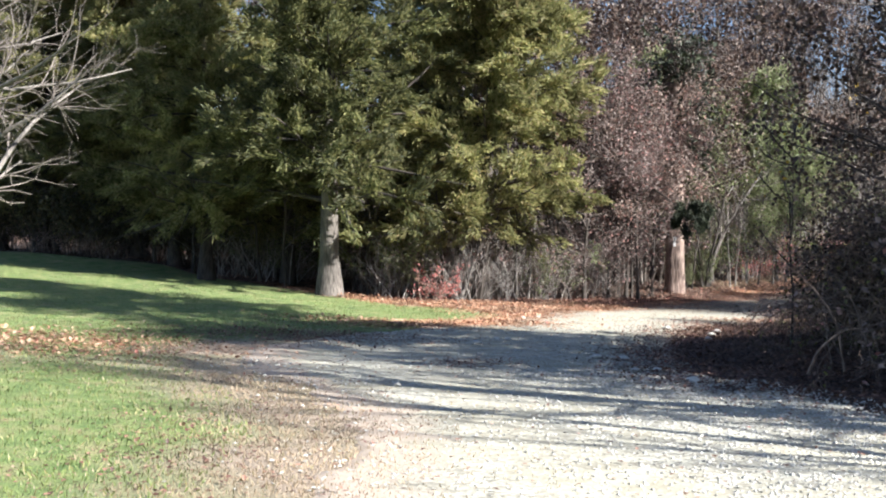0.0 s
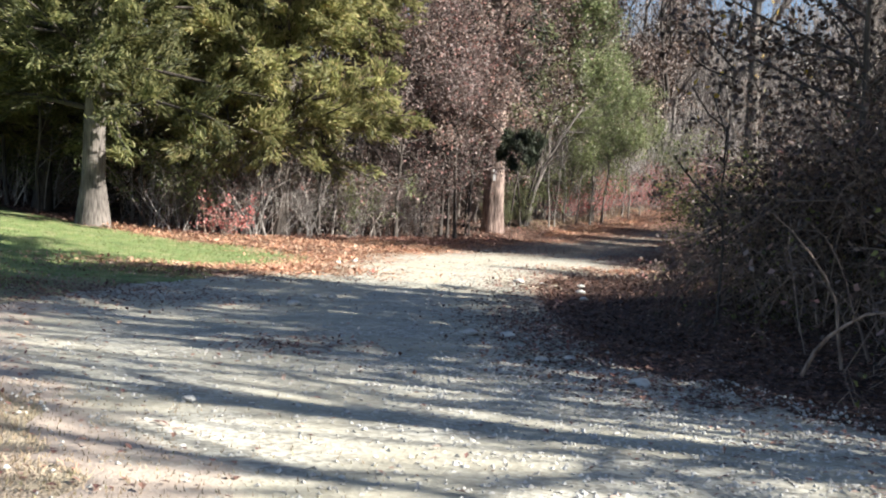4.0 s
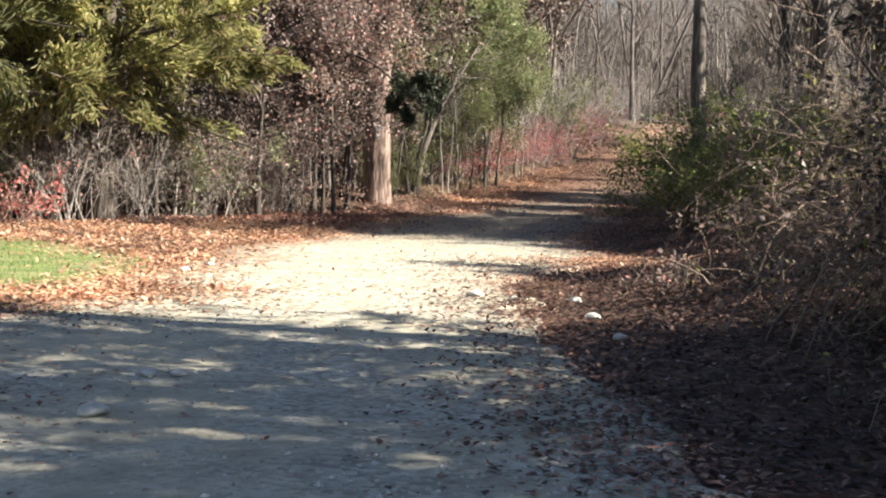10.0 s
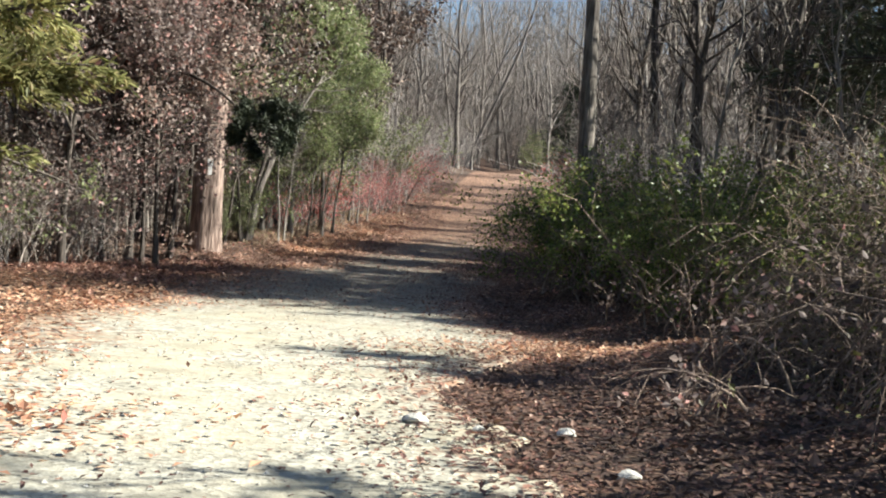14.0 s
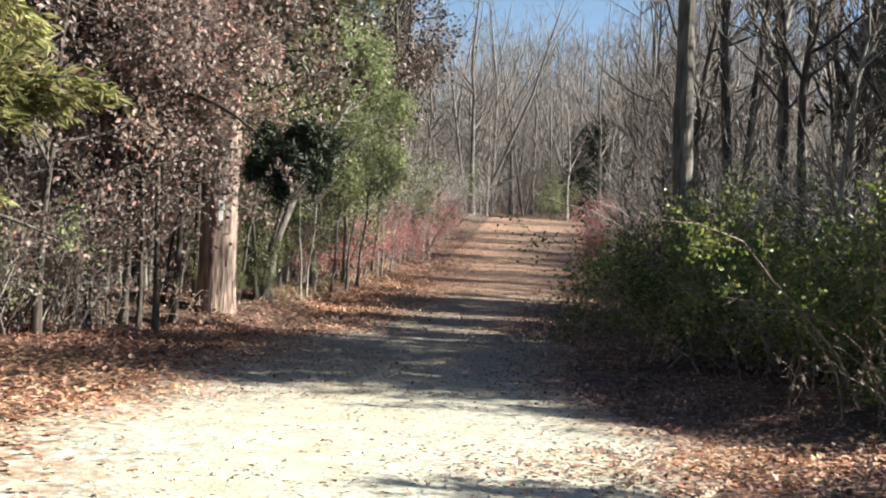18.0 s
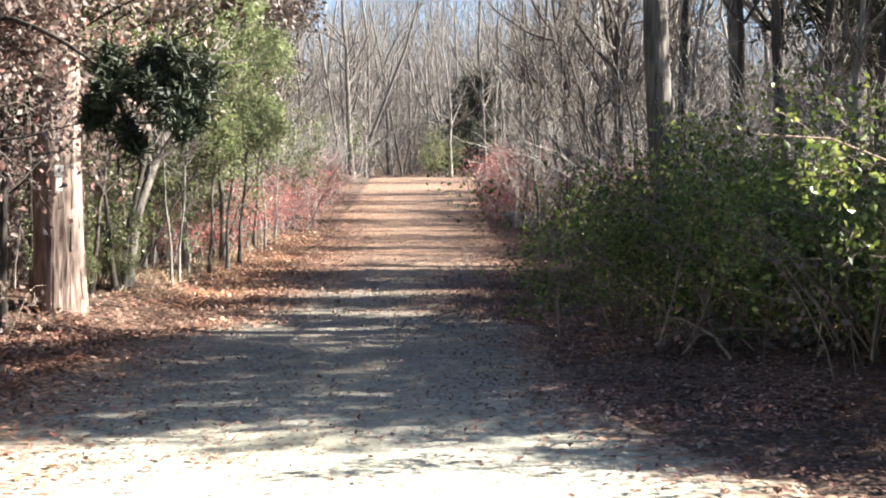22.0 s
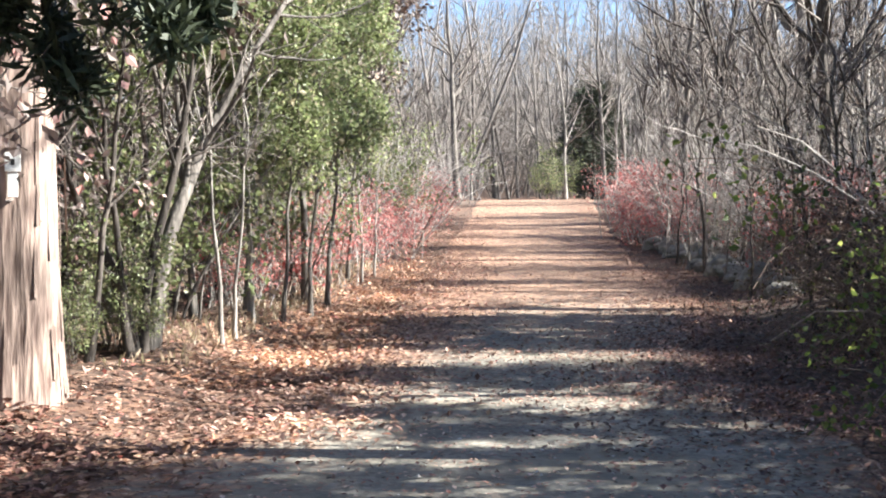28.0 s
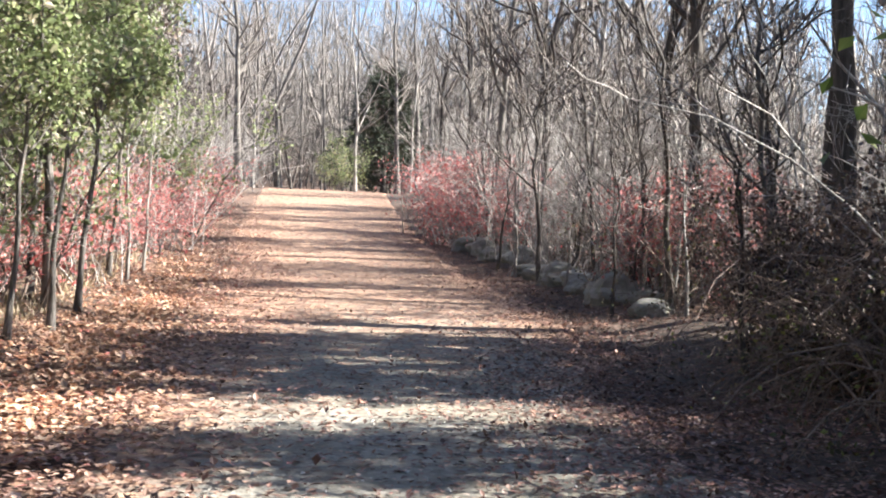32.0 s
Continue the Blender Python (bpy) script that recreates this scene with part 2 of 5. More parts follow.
M_CANE = bark("cane_bark", (0.13, 0.09, 0.072), (0.38, 0.29, 0.235))
M_CEDAR = leaf("cedar_needles", [(0, (0.16, 0.175, 0.065)), (0.5, (0.33, 0.33, 0.135)), (0.85, (0.46, 0.43, 0.2)), (1, (0.5, 0.4, 0.21))], 0.6, 0.6)
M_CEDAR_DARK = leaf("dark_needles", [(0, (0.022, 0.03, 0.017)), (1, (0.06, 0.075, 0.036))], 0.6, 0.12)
M_OAK = leaf("brown_oak_leaves", [(0, (0.085, 0.06, 0.055)), (0.4, (0.18, 0.132, 0.12)), (0.8, (0.35, 0.28, 0.25)), (1, (0.45, 0.21, 0.185))], 0.6, 0.35)
# Paler copy of the oak leaves, with sunlight put into the colour.
M_OAK_LIT = leaf("lit_oak_leaves", [(0, (0.14, 0.1, 0.085)), (0.4, (0.28, 0.205, 0.17)), (0.8, (0.45, 0.365, 0.315)), (1, (0.53, 0.26, 0.21))], 0.6, 0.4)
M_GREEN = leaf("green_leaves", [(0, (0.14, 0.165, 0.07)), (0.45, (0.24, 0.285, 0.125)), (0.75, (0.34, 0.385, 0.18)), (1, (0.46, 0.39, 0.28))], 0.45, 0.5)
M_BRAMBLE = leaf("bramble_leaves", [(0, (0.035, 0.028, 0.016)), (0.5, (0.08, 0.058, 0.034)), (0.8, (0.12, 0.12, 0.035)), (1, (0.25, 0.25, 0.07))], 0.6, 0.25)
M_DEEP = leaf("deep_green_leaves", [(0, (0.07, 0.105, 0.026)), (0.6, (0.165, 0.215, 0.054)), (0.88, (0.3, 0.345, 0.09)), (1, (0.42, 0.41, 0.14))], 0.45, 0.55)
# Undergrowth leaves coloured dark to stand for the cedars' deep shade.
M_UNDER_SHADE = leaf("undergrowth_shade_leaves", [(0, (0.03, 0.028, 0.014)), (0.5, (0.07, 0.065, 0.028)), (0.85, (0.14, 0.13, 0.05)), (1, (0.26, 0.17, 0.09))], 0.55, 0.2)
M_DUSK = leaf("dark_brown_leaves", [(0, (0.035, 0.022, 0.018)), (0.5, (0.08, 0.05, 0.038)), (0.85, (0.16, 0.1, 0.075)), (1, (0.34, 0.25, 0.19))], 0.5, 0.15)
# Darker needle copy that puts the middle cedar's shade into its colour.
M_CEDAR_SHADED = leaf("shaded_needles", [(0, (0.07, 0.085, 0.035)), (0.6, (0.19, 0.2, 0.08)), (1, (0.36, 0.34, 0.15))], 0.6, 0.55)
M_SPRIG = leaf("sprig_leaves", [(0, (0.06, 0.09, 0.02)), (0.5, (0.13, 0.17, 0.04)), (0.88, (0.24, 0.28, 0.07)), (1, (0.36, 0.36, 0.12))], 0.45, 0.42)
M_RED = leaf("red_leaves", [(0, (0.46, 0.1, 0.1)), (0.5, (0.66, 0.23, 0.21)), (1, (0.74, 0.42, 0.37))], 0.5, 0.45)
M_YELLOW = leaf("yellow_leaves", [(0, (0.5, 0.33, 0.04)), (1, (0.65, 0.45, 0.08))], 0.5, 0.4)
# Litter copies: one brightened for sun, one darkened to stand for shade.
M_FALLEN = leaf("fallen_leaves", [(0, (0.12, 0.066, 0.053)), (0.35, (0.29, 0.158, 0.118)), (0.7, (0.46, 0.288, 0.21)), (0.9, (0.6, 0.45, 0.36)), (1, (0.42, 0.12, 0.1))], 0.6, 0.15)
M_FALLEN_LIT = leaf("lit_fallen_leaves", [(0, (0.26, 0.12, 0.075)), (0.35, (0.52, 0.275, 0.17)), (0.7, (0.66, 0.42, 0.27)), (0.92, (0.74, 0.55, 0.4)), (1, (0.56, 0.17, 0.13))], 0.6, 0.2)
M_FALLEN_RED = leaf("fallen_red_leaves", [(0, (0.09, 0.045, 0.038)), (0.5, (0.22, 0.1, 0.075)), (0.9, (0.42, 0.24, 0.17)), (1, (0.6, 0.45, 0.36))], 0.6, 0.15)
M_FALLEN_SHADE = leaf("shade_dark_leaves", [(0, (0.055, 0.032, 0.026)), (0.6, (0.12, 0.07, 0.052)), (1, (0.24, 0.14, 0.1))], 0.7, 0.1)
M_GRASS = leaf("grass_blades", [(0, (0.13, 0.19, 0.05)), (0.6, (0.25, 0.3, 0.095)), (1, (0.42, 0.37, 0.18))], 0.5, 0.35)
M_DRYGRASS = leaf("dry_grass_blades", [(0, (0.3, 0.225, 0.14)), (0.7, (0.46, 0.36, 0.25)), (1, (0.26, 0.24, 0.12))], 0.6, 0.3)
M_GRAVELSTONE = stone_mat("crushed_stone", (0.38, 0.365, 0.335), (0.6, 0.58, 0.53))
M_ROCK = stone_mat("grey_boulder", (0.13, 0.12, 0.105), (0.29, 0.27, 0.24), 0.5)
M_WHITE = paint_mat("white_paint", (0.78, 0.78, 0.76))
M_BLACK = paint_mat("black_paint", (0.03, 0.03, 0.03))


# ---- mesh tools ----
def quick_mesh(name, verts, faces, smooth=True):
    """A mesh from an (N, 3) array and an (M, 3 or 4) array of corners."""
    me = bpy.data.meshes.new(name)
    verts, faces = np.asarray(verts, np.float32), np.asarray(faces, np.int32)
    k = faces.shape[1]
    me.vertices.add(len(verts))
    me.vertices.foreach_set("co", verts.ravel())
    me.loops.add(faces.size)
    me.loops.foreach_set("vertex_index", faces.ravel())
    me.polygons.add(len(faces))
    me.polygons.foreach_set("loop_start", np.arange(0, faces.size, k, dtype=np.int32))
    me.polygons.foreach_set("use_smooth", np.full(len(faces), smooth))
    me.update(calc_edges=True)
    return me


def joined(pieces):
    vs, fs, at = [], [], 0
    for v, f in pieces:
        vs.append(v)
        fs.append(f + at)
        at += len(v)
    return np.concatenate(vs), np.concatenate(fs)


def thing(name, label, category, group="", loc=(0, 0, 0)):
    ob = tagged(new(name), label, category, group)
    ob.location = loc
    return ob


def part(name, me, material, parent, label=""):
    ob = new(name, me)
    if not me.materials:
        me.materials.append(material)
    ob.parent = parent
    if label:
        tagged(ob, label)
    if name in ("branchwork", "caning", "foliage", "limbwork", "boughwork", "loose_bark", "deadwood", "crown"):
        tagged(ob, kind="stuff")
    return ob


def unit(v):
    return v / np.maximum(np.linalg.norm(v, axis=-1, keepdims=True), 1e-9)


def tubes(paths, radii, sides):
    """Tapered tubes along N paths of K points."""
    n, k, _ = paths.shape
    tan = unit(np.gradient(paths, axis=1))
    ref = np.where(np.abs(tan[:, :1, 2:3]) > 0.8, np.array([1.0, 0, 0]), np.array([0, 0, 1.0]))
    u = unit(np.cross(tan, np.broadcast_to(ref, tan.shape)))
    w = np.cross(tan, u)
    a = np.arange(sides) * 2 * np.pi / sides
    ring = u[:, :, None] * np.cos(a)[None, None, :, None] + w[:, :, None] * np.sin(a)[None, None, :, None]
    v = (paths[:, :, None] + ring * radii[:, :, None, None]).reshape(-1, 3)
    i = np.arange(n * k).reshape(n, k)
    s = np.arange(sides)
    t = (s + 1) % sides
    lo, hi = i[:, :-1, None] * sides, i[:, 1:, None] * sides
    f = np.stack([lo + s, lo + t, hi + t, hi + s], -1).reshape(-1, 4)
    return v, f


def trunk_path(rng, height, k=10, lean=0.05, wig=0.02):
    z = np.linspace(0, 1, k)
    a = rng.uniform(0, 2 * np.pi)
    off = np.cumsum(rng.normal(0, wig, (k, 2)), 0)
    off -= off[0]
    x = height * (lean * z * math.cos(a) + off[:, 0] * z)
    y = height * (lean * z * math.sin(a) + off[:, 1] * z)
    return np.stack([x, y, z * height - 0.08], -1)[None]


def spawn(rng, paths, radii, n, u0, u1, angle, length, up=0.3, wig=0.15, k=5, thin=0.6, rmin=0.003):
    """N side branches from random places on the given paths."""
    p = rng.integers(0, len(paths), n)
    kk = paths.shape[1]
    u = rng.uniform(u0, u1, n)
    f = u * (kk - 1)
    i = np.minimum(f.astype(int), kk - 2)
    w = (f - i)[:, None]
    base = paths[p, i] * (1 - w) + paths[p, i + 1] * w
    tan = unit(paths[p, i + 1] - paths[p, i])
    perp = unit(np.cross(tan, rng.normal(0, 1, (n, 3))))
    a = np.radians(rng.normal(angle, 10, n))[:, None]
    d = tan * np.cos(a) + perp * np.sin(a)
    lens = length * rng.uniform(0.55, 1.15, n) * (1.15 - 0.55 * u)
    pts, cur, dd = [base], base, d
    for s in range(k - 1):
        dd = unit(dd + np.array([0, 0, up / k]) + rng.normal(0, wig, (n, 3)))
        cur = cur + dd * (lens / (k - 1))[:, None]
        pts.append(cur)
    r = (radii[p, i] * (1 - w[:, 0]) + radii[p, i + 1] * w[:, 0]) * thin
    r = np.maximum(r[:, None] * np.linspace(1, 0.3, k), rmin)
    return np.stack(pts, 1), r


def leaf_quads(rng, pos, size, width=0.32, flat=0.0, axis=None):
    """Folded four-cornered leaves."""
    n = len(pos)
    a = unit(rng.normal(0, 1, (n, 3)) * np.array([1, 1, 1 - 0.85 * flat])) if axis is None else unit(axis)
    nrm = rng.normal(0, 1, (n, 3)) * (1 - flat) + np.array([0, 0, 1.0]) * (flat * 2.5)
    b = unit(np.cross(nrm, a))
    nn = np.cross(a, b)
    s = (np.asarray(size) * rng.uniform(0.65, 1.25, n))[:, None]
    lift = nn * s * 0.1
    q = np.stack([pos, pos + a * s * 0.5 + b * s * width + lift, pos + a * s, pos + a * s * 0.45 - b * s * width + lift], 1)
    return q.reshape(-1, 3), np.arange(n * 4).reshape(n, 4)


def along(rng, paths, n, spread, u0=0.2):
    p, f = rng.integers(0, len(paths), n), rng.uniform(u0, 1, n) * (paths.shape[1] - 1)
    i = np.minimum(f.astype(int), paths.shape[1] - 2)
    w = (f - i)[:, None]
    return paths[p, i] * (1 - w) + paths[p, i + 1] * w + rng.normal(0, spread, (n, 3))


# ---- the lie of the land ----
LEFT = [(-0.8, -40), (-0.75, 4), (-0.75, 9.5), (-1.0, 11.5), (-2.1, 14), (-2.8, 16.3), (-2.6, 18.2), (-1.5, 21.3), (-0.3, 23.8), (0.7, 26), (1.8, 28.6), (2.5, 30.7),
        (4.3, 33.5), (6.2, 37.5), (8.0, 40.3), (9.8, 41.8), (11, 43.4), (12.3, 45.5), (15.3, 50.4), (20.5, 59), (28, 71.4), (36.5, 84.5), (44, 95), (58, 115)]
RIGHT = [(5, -40), (4.8, 4), (4.6, 10), (4.3, 13), (3.6, 15), (3.5, 17), (4.0, 20.5), (4.7, 23.5), (5.6, 26.5), (6.9, 28), (8.9, 29.6), (9.1, 31.5), (10.0, 34),
         (12.6, 38), (14.8, 42.5), (17.5, 45.5), (20.2, 48.5), (22.3, 51.5), (25.6, 57), (29.8, 63.5), (35.2, 71.8), (43.5, 84.3), (50.5, 95), (66, 115)]
LX, LY = np.array(LEFT).T
RX, RY = np.array(RIGHT).T
AX, AY = 6.6, 33.0
DX, DY = 0.552, 0.834


def left_of(y):
    return np.interp(y, LY, LX)


def right_of(y):
    return np.interp(y, RY, RX)


def step01(v):
    v = np.clip(v, 0, 1)
    return v * v * (3 - 2 * v)


def far_lawn(x):
    """How far ahead the lawn reaches."""
    return np.interp(x, [-30, -14.5, -10.4, -5.3, -3.1, -0.6, 2.0, 4.5, 6.5, 8.0], [46, 45.5, 44.5, 40, 37.2, 36.2, 37.5, 39.5, 41.2, 42.3])


def height(x, y):
    x, y = np.asarray(x, float), np.asarray(y, float)
    s = (x - AX) * DX + (y - AY) * DY
    z = np.interp(s, [0, 8, 18, 30, 38, 50, 64, 75, 110, 200, 420, 900], [0, 0.03, 0.35, 0.9, 1.4, 2.5, 4.1, 4.3, 6.5, 25, 48, 50])
    z = z + np.clip((-x - 1) / 14, 0, 1) * np.clip((y - 8) / 25, 0, 1) * 0.8 * (1 - step01((y - 60) / 40))
    z = z + 0.28 * step01((left_of(y) - 0.9 - x) / 1.3) * step01((y - 41.5) / 3)
    z = z + 0.22 * step01((x - right_of(y) - 0.5) / 2.5) * step01((y - 12) / 6)
    rough = step01((left_of(y) - 0.6 - x) / 2 * (y > far_lawn(x))) + step01((x - right_of(y) - 0.6) / 2)
    z = z + 0.05 * rough * (np.sin(1.7 * x + 0.6 * y) + np.sin(1.1 * y - 0.7 * x + 1))
    return z + 0.012 * np.sin(0.9 * x + 0.4) * np.sin(0.8 * y)


def on_ground(x, y, dz=0.0):
    return (x, y, float(height(x, y)) + dz)


def grow_axis(lo, hi, step, far_lo, far_hi):
    mid, a, b, g = list(np.arange(lo, hi, step)), [], [], step
    v = lo
    while v > far_lo:
        g *= 1.35
        v -= g
        a.append(v)
    v, g = mid[-1], step
    while v < far_hi:
        g *= 1.35
        v += g
        b.append(v)
    return np.array(a[::-1] + mid + b)


# ---- the setting ----
def lawn_edge(y):
    ends = np.interp(y, [25, 27, 29, 31.5, 34, 35.5, 37, 40, 44, 46], [1.3, 2.0, 2.1, 1.1, -1.2, -2.8, -3.9, -5.7, -9.8, -15.5])
    return np.minimum(left_of(y) + 0.7, ends)


gx, gy = grow_axis(-20, 52, 0.45, -700, 900), grow_axis(-4, 98, 0.45, -500, 1200)
X, Y = np.meshgrid(gx, gy)
Z = height(X, Y)
inside = (X > left_of(Y) + 0.25) & (X < right_of(Y) - 0.25) & (Y > -38) & (Y < 112)
Z = np.where(inside, Z - 0.06, np.where((X < lawn_edge(Y) + 0.2) & (Y < 45) & (Y > -38), Z - 0.03, Z))
idx = np.arange(X.size).reshape(X.shape)
quads = np.stack([idx[:-1, :-1], idx[:-1, 1:], idx[1:, 1:], idx[1:, :-1]], -1).reshape(-1, 4)
ground = new("ground", quick_mesh("ground", np.stack([X, Y, Z], -1).reshape(-1, 3), quads))
ground.data.materials.append(M_GROUND)
tagged(ground, "woodland floor of brown dead leaves and dark soil", "ground", kind="structure")


def ribbon(name, left, right, ys, cols, material, lift, ragged, litter):
    """A sheet across between two edges, its border ragged and dipping into the ground."""
    rng = np.random.default_rng(5)
    xl = left(ys) + np.convolve(rng.normal(0, ragged, len(ys) + 4), [0.2] * 5, "valid") + rng.normal(0, ragged * 0.3, len(ys))
    xr = right(ys) + np.convolve(rng.normal(0, ragged, len(ys) + 4), [0.2] * 5, "valid") + rng.normal(0, ragged * 0.3, len(ys))
    u = np.linspace(0, 1, cols)
    x = xl[:, None] * (1 - u) + xr[:, None] * u
    y = np.repeat(ys[:, None], cols, 1)
    z = height(x, y) + lift
    z[:, 0] -= lift + 0.05
    z[:, -1] -= lift + 0.05
    k = np.arange(x.size).reshape(x.shape)
    q = np.stack([k[:-1, :-1], k[:-1, 1:], k[1:, 1:], k[1:, :-1]], -1).reshape(-1, 4)
    me = quick_mesh(name, np.stack([x, y, z], -1).reshape(-1, 3), q)
    me.attributes.new("litter", "FLOAT", "POINT").data.foreach_set("value", litter(x, y, np.broadcast_to(u, x.shape)).astype(np.float32).ravel())
    ob = new(name, me)
    me.materials.append(material)
    return ob


def road_litter(x, y, u):
    s = (x - AX) * DX + (y - AY) * DY
    side = np.maximum(step01((0.38 - u) / 0.38), 0.5 * step01((u - 0.8) / 0.2))
    return 0.1 * step01((s + 20) / 25) + 0.4 * step01((s - 10) / 16) + 0.34 * side * step01((y - 20) / 10) + 0.2 * step01((u - 0.78) / 0.22) * step01((y - 18) / 4) * (1 - step01((y - 36) / 6)) - 0.08


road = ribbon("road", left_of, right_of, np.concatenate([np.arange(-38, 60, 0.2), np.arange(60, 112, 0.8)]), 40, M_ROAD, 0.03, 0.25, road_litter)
rim = road.data.attributes.new("rim", "FLOAT", "POINT")
rco = np.empty(len(road.data.vertices) * 3, np.float32)
road.data.vertices.foreach_get("co", rco)
rco = rco.reshape(-1, 3)
rim.data.foreach_set("value", (step01((left_of(rco[:, 1]) + 1.5 - rco[:, 0]) / 1.6) * (1 - step01((rco[:, 1] - 17) / 4)) * 0.75).astype(np.float32))
# Value rises from 0 to 1 up the lane, where the gravel is darker.
lane_tone = road.data.attributes.new("blended", "FLOAT", "POINT")
lane_tone.data.foreach_set("value", step01((rco[:, 0] * DX + rco[:, 1] * DY - AX * DX - AY * DY + 4.0) / 12.0).astype(np.float32))
tagged(road, "pale gravel lane strewn with fallen leaves", "road", kind="structure")

lawn_y = np.arange(-38, 45.4, 0.2)


def lawn_litter(x, y, u):
    d = lawn_edge(y) - 0.7 - x
    return 0.55 * step01((2.3 - d) / 2.0) * (1 - 0.7 * step01((y - 16) / 8)) + 0.25 * np.exp(-(((x + 5.5) / 2.5) ** 2 + ((y - 16) / 2.5) ** 2)) - 0.12


lawn = ribbon("lawn", lambda y: np.full_like(y, -30.0), lawn_edge, lawn_y, 70, M_LAWN, 0.02, 0.3, lawn_litter)
tagged(lawn, "short green lawn with tan worn border", "lawn", kind="structure")


# ---- plants, each kind built once ----
def tree_pieces(rng, tall, r0, limbs, boughs, twigs, first=0.3, lean=0.04, wig=0.012, reach=0.34, up=0.7, angle=48, sides=8):
    t = trunk_path(rng, tall, 11, lean, wig)
    z = np.linspace(0, 1, 11)
    tr = (r0 * (1 - 0.82 * z) * (1 + 0.55 * np.exp(-z * tall / 0.3)))[None]
    a, ar = spawn(rng, t, tr, limbs, first, 0.97, angle, tall * reach, up, 0.12, 7, 0.62, 0.012)
    b, br = spawn(rng, np.concatenate([a]), ar, boughs, 0.15, 0.97, 42, tall * reach * 0.42, up * 0.6, 0.16, 5, 0.6, 0.006)
    c, cr = spawn(rng, b, br, twigs, 0.1, 1, 40, tall * reach * 0.2, 0.3, 0.2, 3, 0.6, 0.0045)
    stem, arms = tubes(t, tr, sides), tubes(a, ar, 5)
    fine = joined([tubes(b, br, 3), tubes(c, cr, 3)])
    return stem, arms, fine, (t, a, b, c)


def bare_tree(seed, label, tall, r0, limbs=14, boughs=90, twigs=330, bark_mat=None, **kw):
    rng = np.random.default_rng(seed)
    stem, arms, fine, _ = tree_pieces(rng, tall, r0, limbs, boughs, twigs, **kw)
    ob = thing("bare_tree", label, "tree", "bare trees beside the lane")
    part("trunk", quick_mesh("trunk", *stem), bark_mat or M_BARK_GREY, ob)
    part("limbwork", quick_mesh("limbwork", *arms), bark_mat or M_BARK_GREY, ob)
    part("branchwork", quick_mesh("branchwork", *fine), M_TWIG, ob, "fine bare twigs")
    return ob


def leafy_tree(seed, name, label, tall, r0, leaves, size, mat, category="tree", limbs=14, boughs=90, twigs=260, spread=0.12, group="", bark_mat=None, **kw):
    rng = np.random.default_rng(seed)
    stem, arms, fine, (t, a, b, c) = tree_pieces(rng, tall, r0, limbs, boughs, twigs, **kw)
    ob = thing(name, label, category, group)
    part("trunk", quick_mesh("trunk", *stem), bark_mat or M_BARK_DARK, ob)
    part("limbwork", quick_mesh("limbwork", *arms), bark_mat or M_BARK_DARK, ob)
    part("branchwork", quick_mesh("branchwork", *fine), M_TWIG, ob)
    pos = along(rng, c, leaves, spread)
    part("crown", quick_mesh("crown", *leaf_quads(rng, pos, size), False), mat, ob)
    return ob


def shrub(seed, name, label, tall, stems, leaves, size, mat, arch=0.0, cane=None, twigs=160, lean=28, group="", spread=0.08, wide=0.35, base=0.35):
    """Many stems from one foot, with side twigs and, where given, leaves."""
    rng = np.random.default_rng(seed)
    foot = np.zeros((stems, 3))
    foot[:, :2] = rng.normal(0, base, (stems, 2))
    az = rng.uniform(0, 2 * np.pi, stems)
    lean_r = np.radians(np.abs(rng.normal(lean, lean * 0.4, stems)))
    d = np.stack([np.cos(az) * np.sin(lean_r), np.sin(az) * np.sin(lean_r), np.cos(lean_r)], -1)
    pts, cur, k = [foot - np.array([0, 0, 0.06])], foot, 7
    lens = tall * rng.uniform(0.6, 1.2, stems)
    for s in range(k - 1):
        d = unit(d + np.array([0, 0, -arch * s / k]) + rng.normal(0, 0.11, (stems, 3)))
        cur = cur + d * (lens / (k - 1))[:, None]
        pts.append(cur)
    p = np.stack(pts, 1)
    p[:, 1:, 2] = np.maximum(p[:, 1:, 2], 0.04)
    r = rng.uniform(0.007, 0.02, stems)[:, None] * np.linspace(1, 0.3, k)
    b, br = spawn(rng, p, r, twigs, 0.2, 1, 48, tall * wide, 0.2 - arch, 0.22, 4, 0.6, 0.004)
    c, cr = spawn(rng, b, br, twigs, 0.2, 1, 45, tall * wide * 0.45, 0.1, 0.22, 3, 0.6, 0.0035)
    ob = thing(name, label, "shrub", group)
    part("caning", quick_mesh("caning", *tubes(p, r, 5)), cane or M_TWIG, ob)
    part("branchwork", quick_mesh("branchwork", *joined([tubes(b, br, 3), tubes(c, cr, 3)])), cane or M_TWIG, ob)
    if leaves:
        pos = np.concatenate([along(rng, b, leaves // 3, spread), along(rng, c, leaves - leaves // 3, spread)])
        pos[:, 2] = np.maximum(pos[:, 2], 0.03)
        part("foliage", quick_mesh("foliage", *leaf_quads(rng, pos, size), False), mat, ob)
    return ob


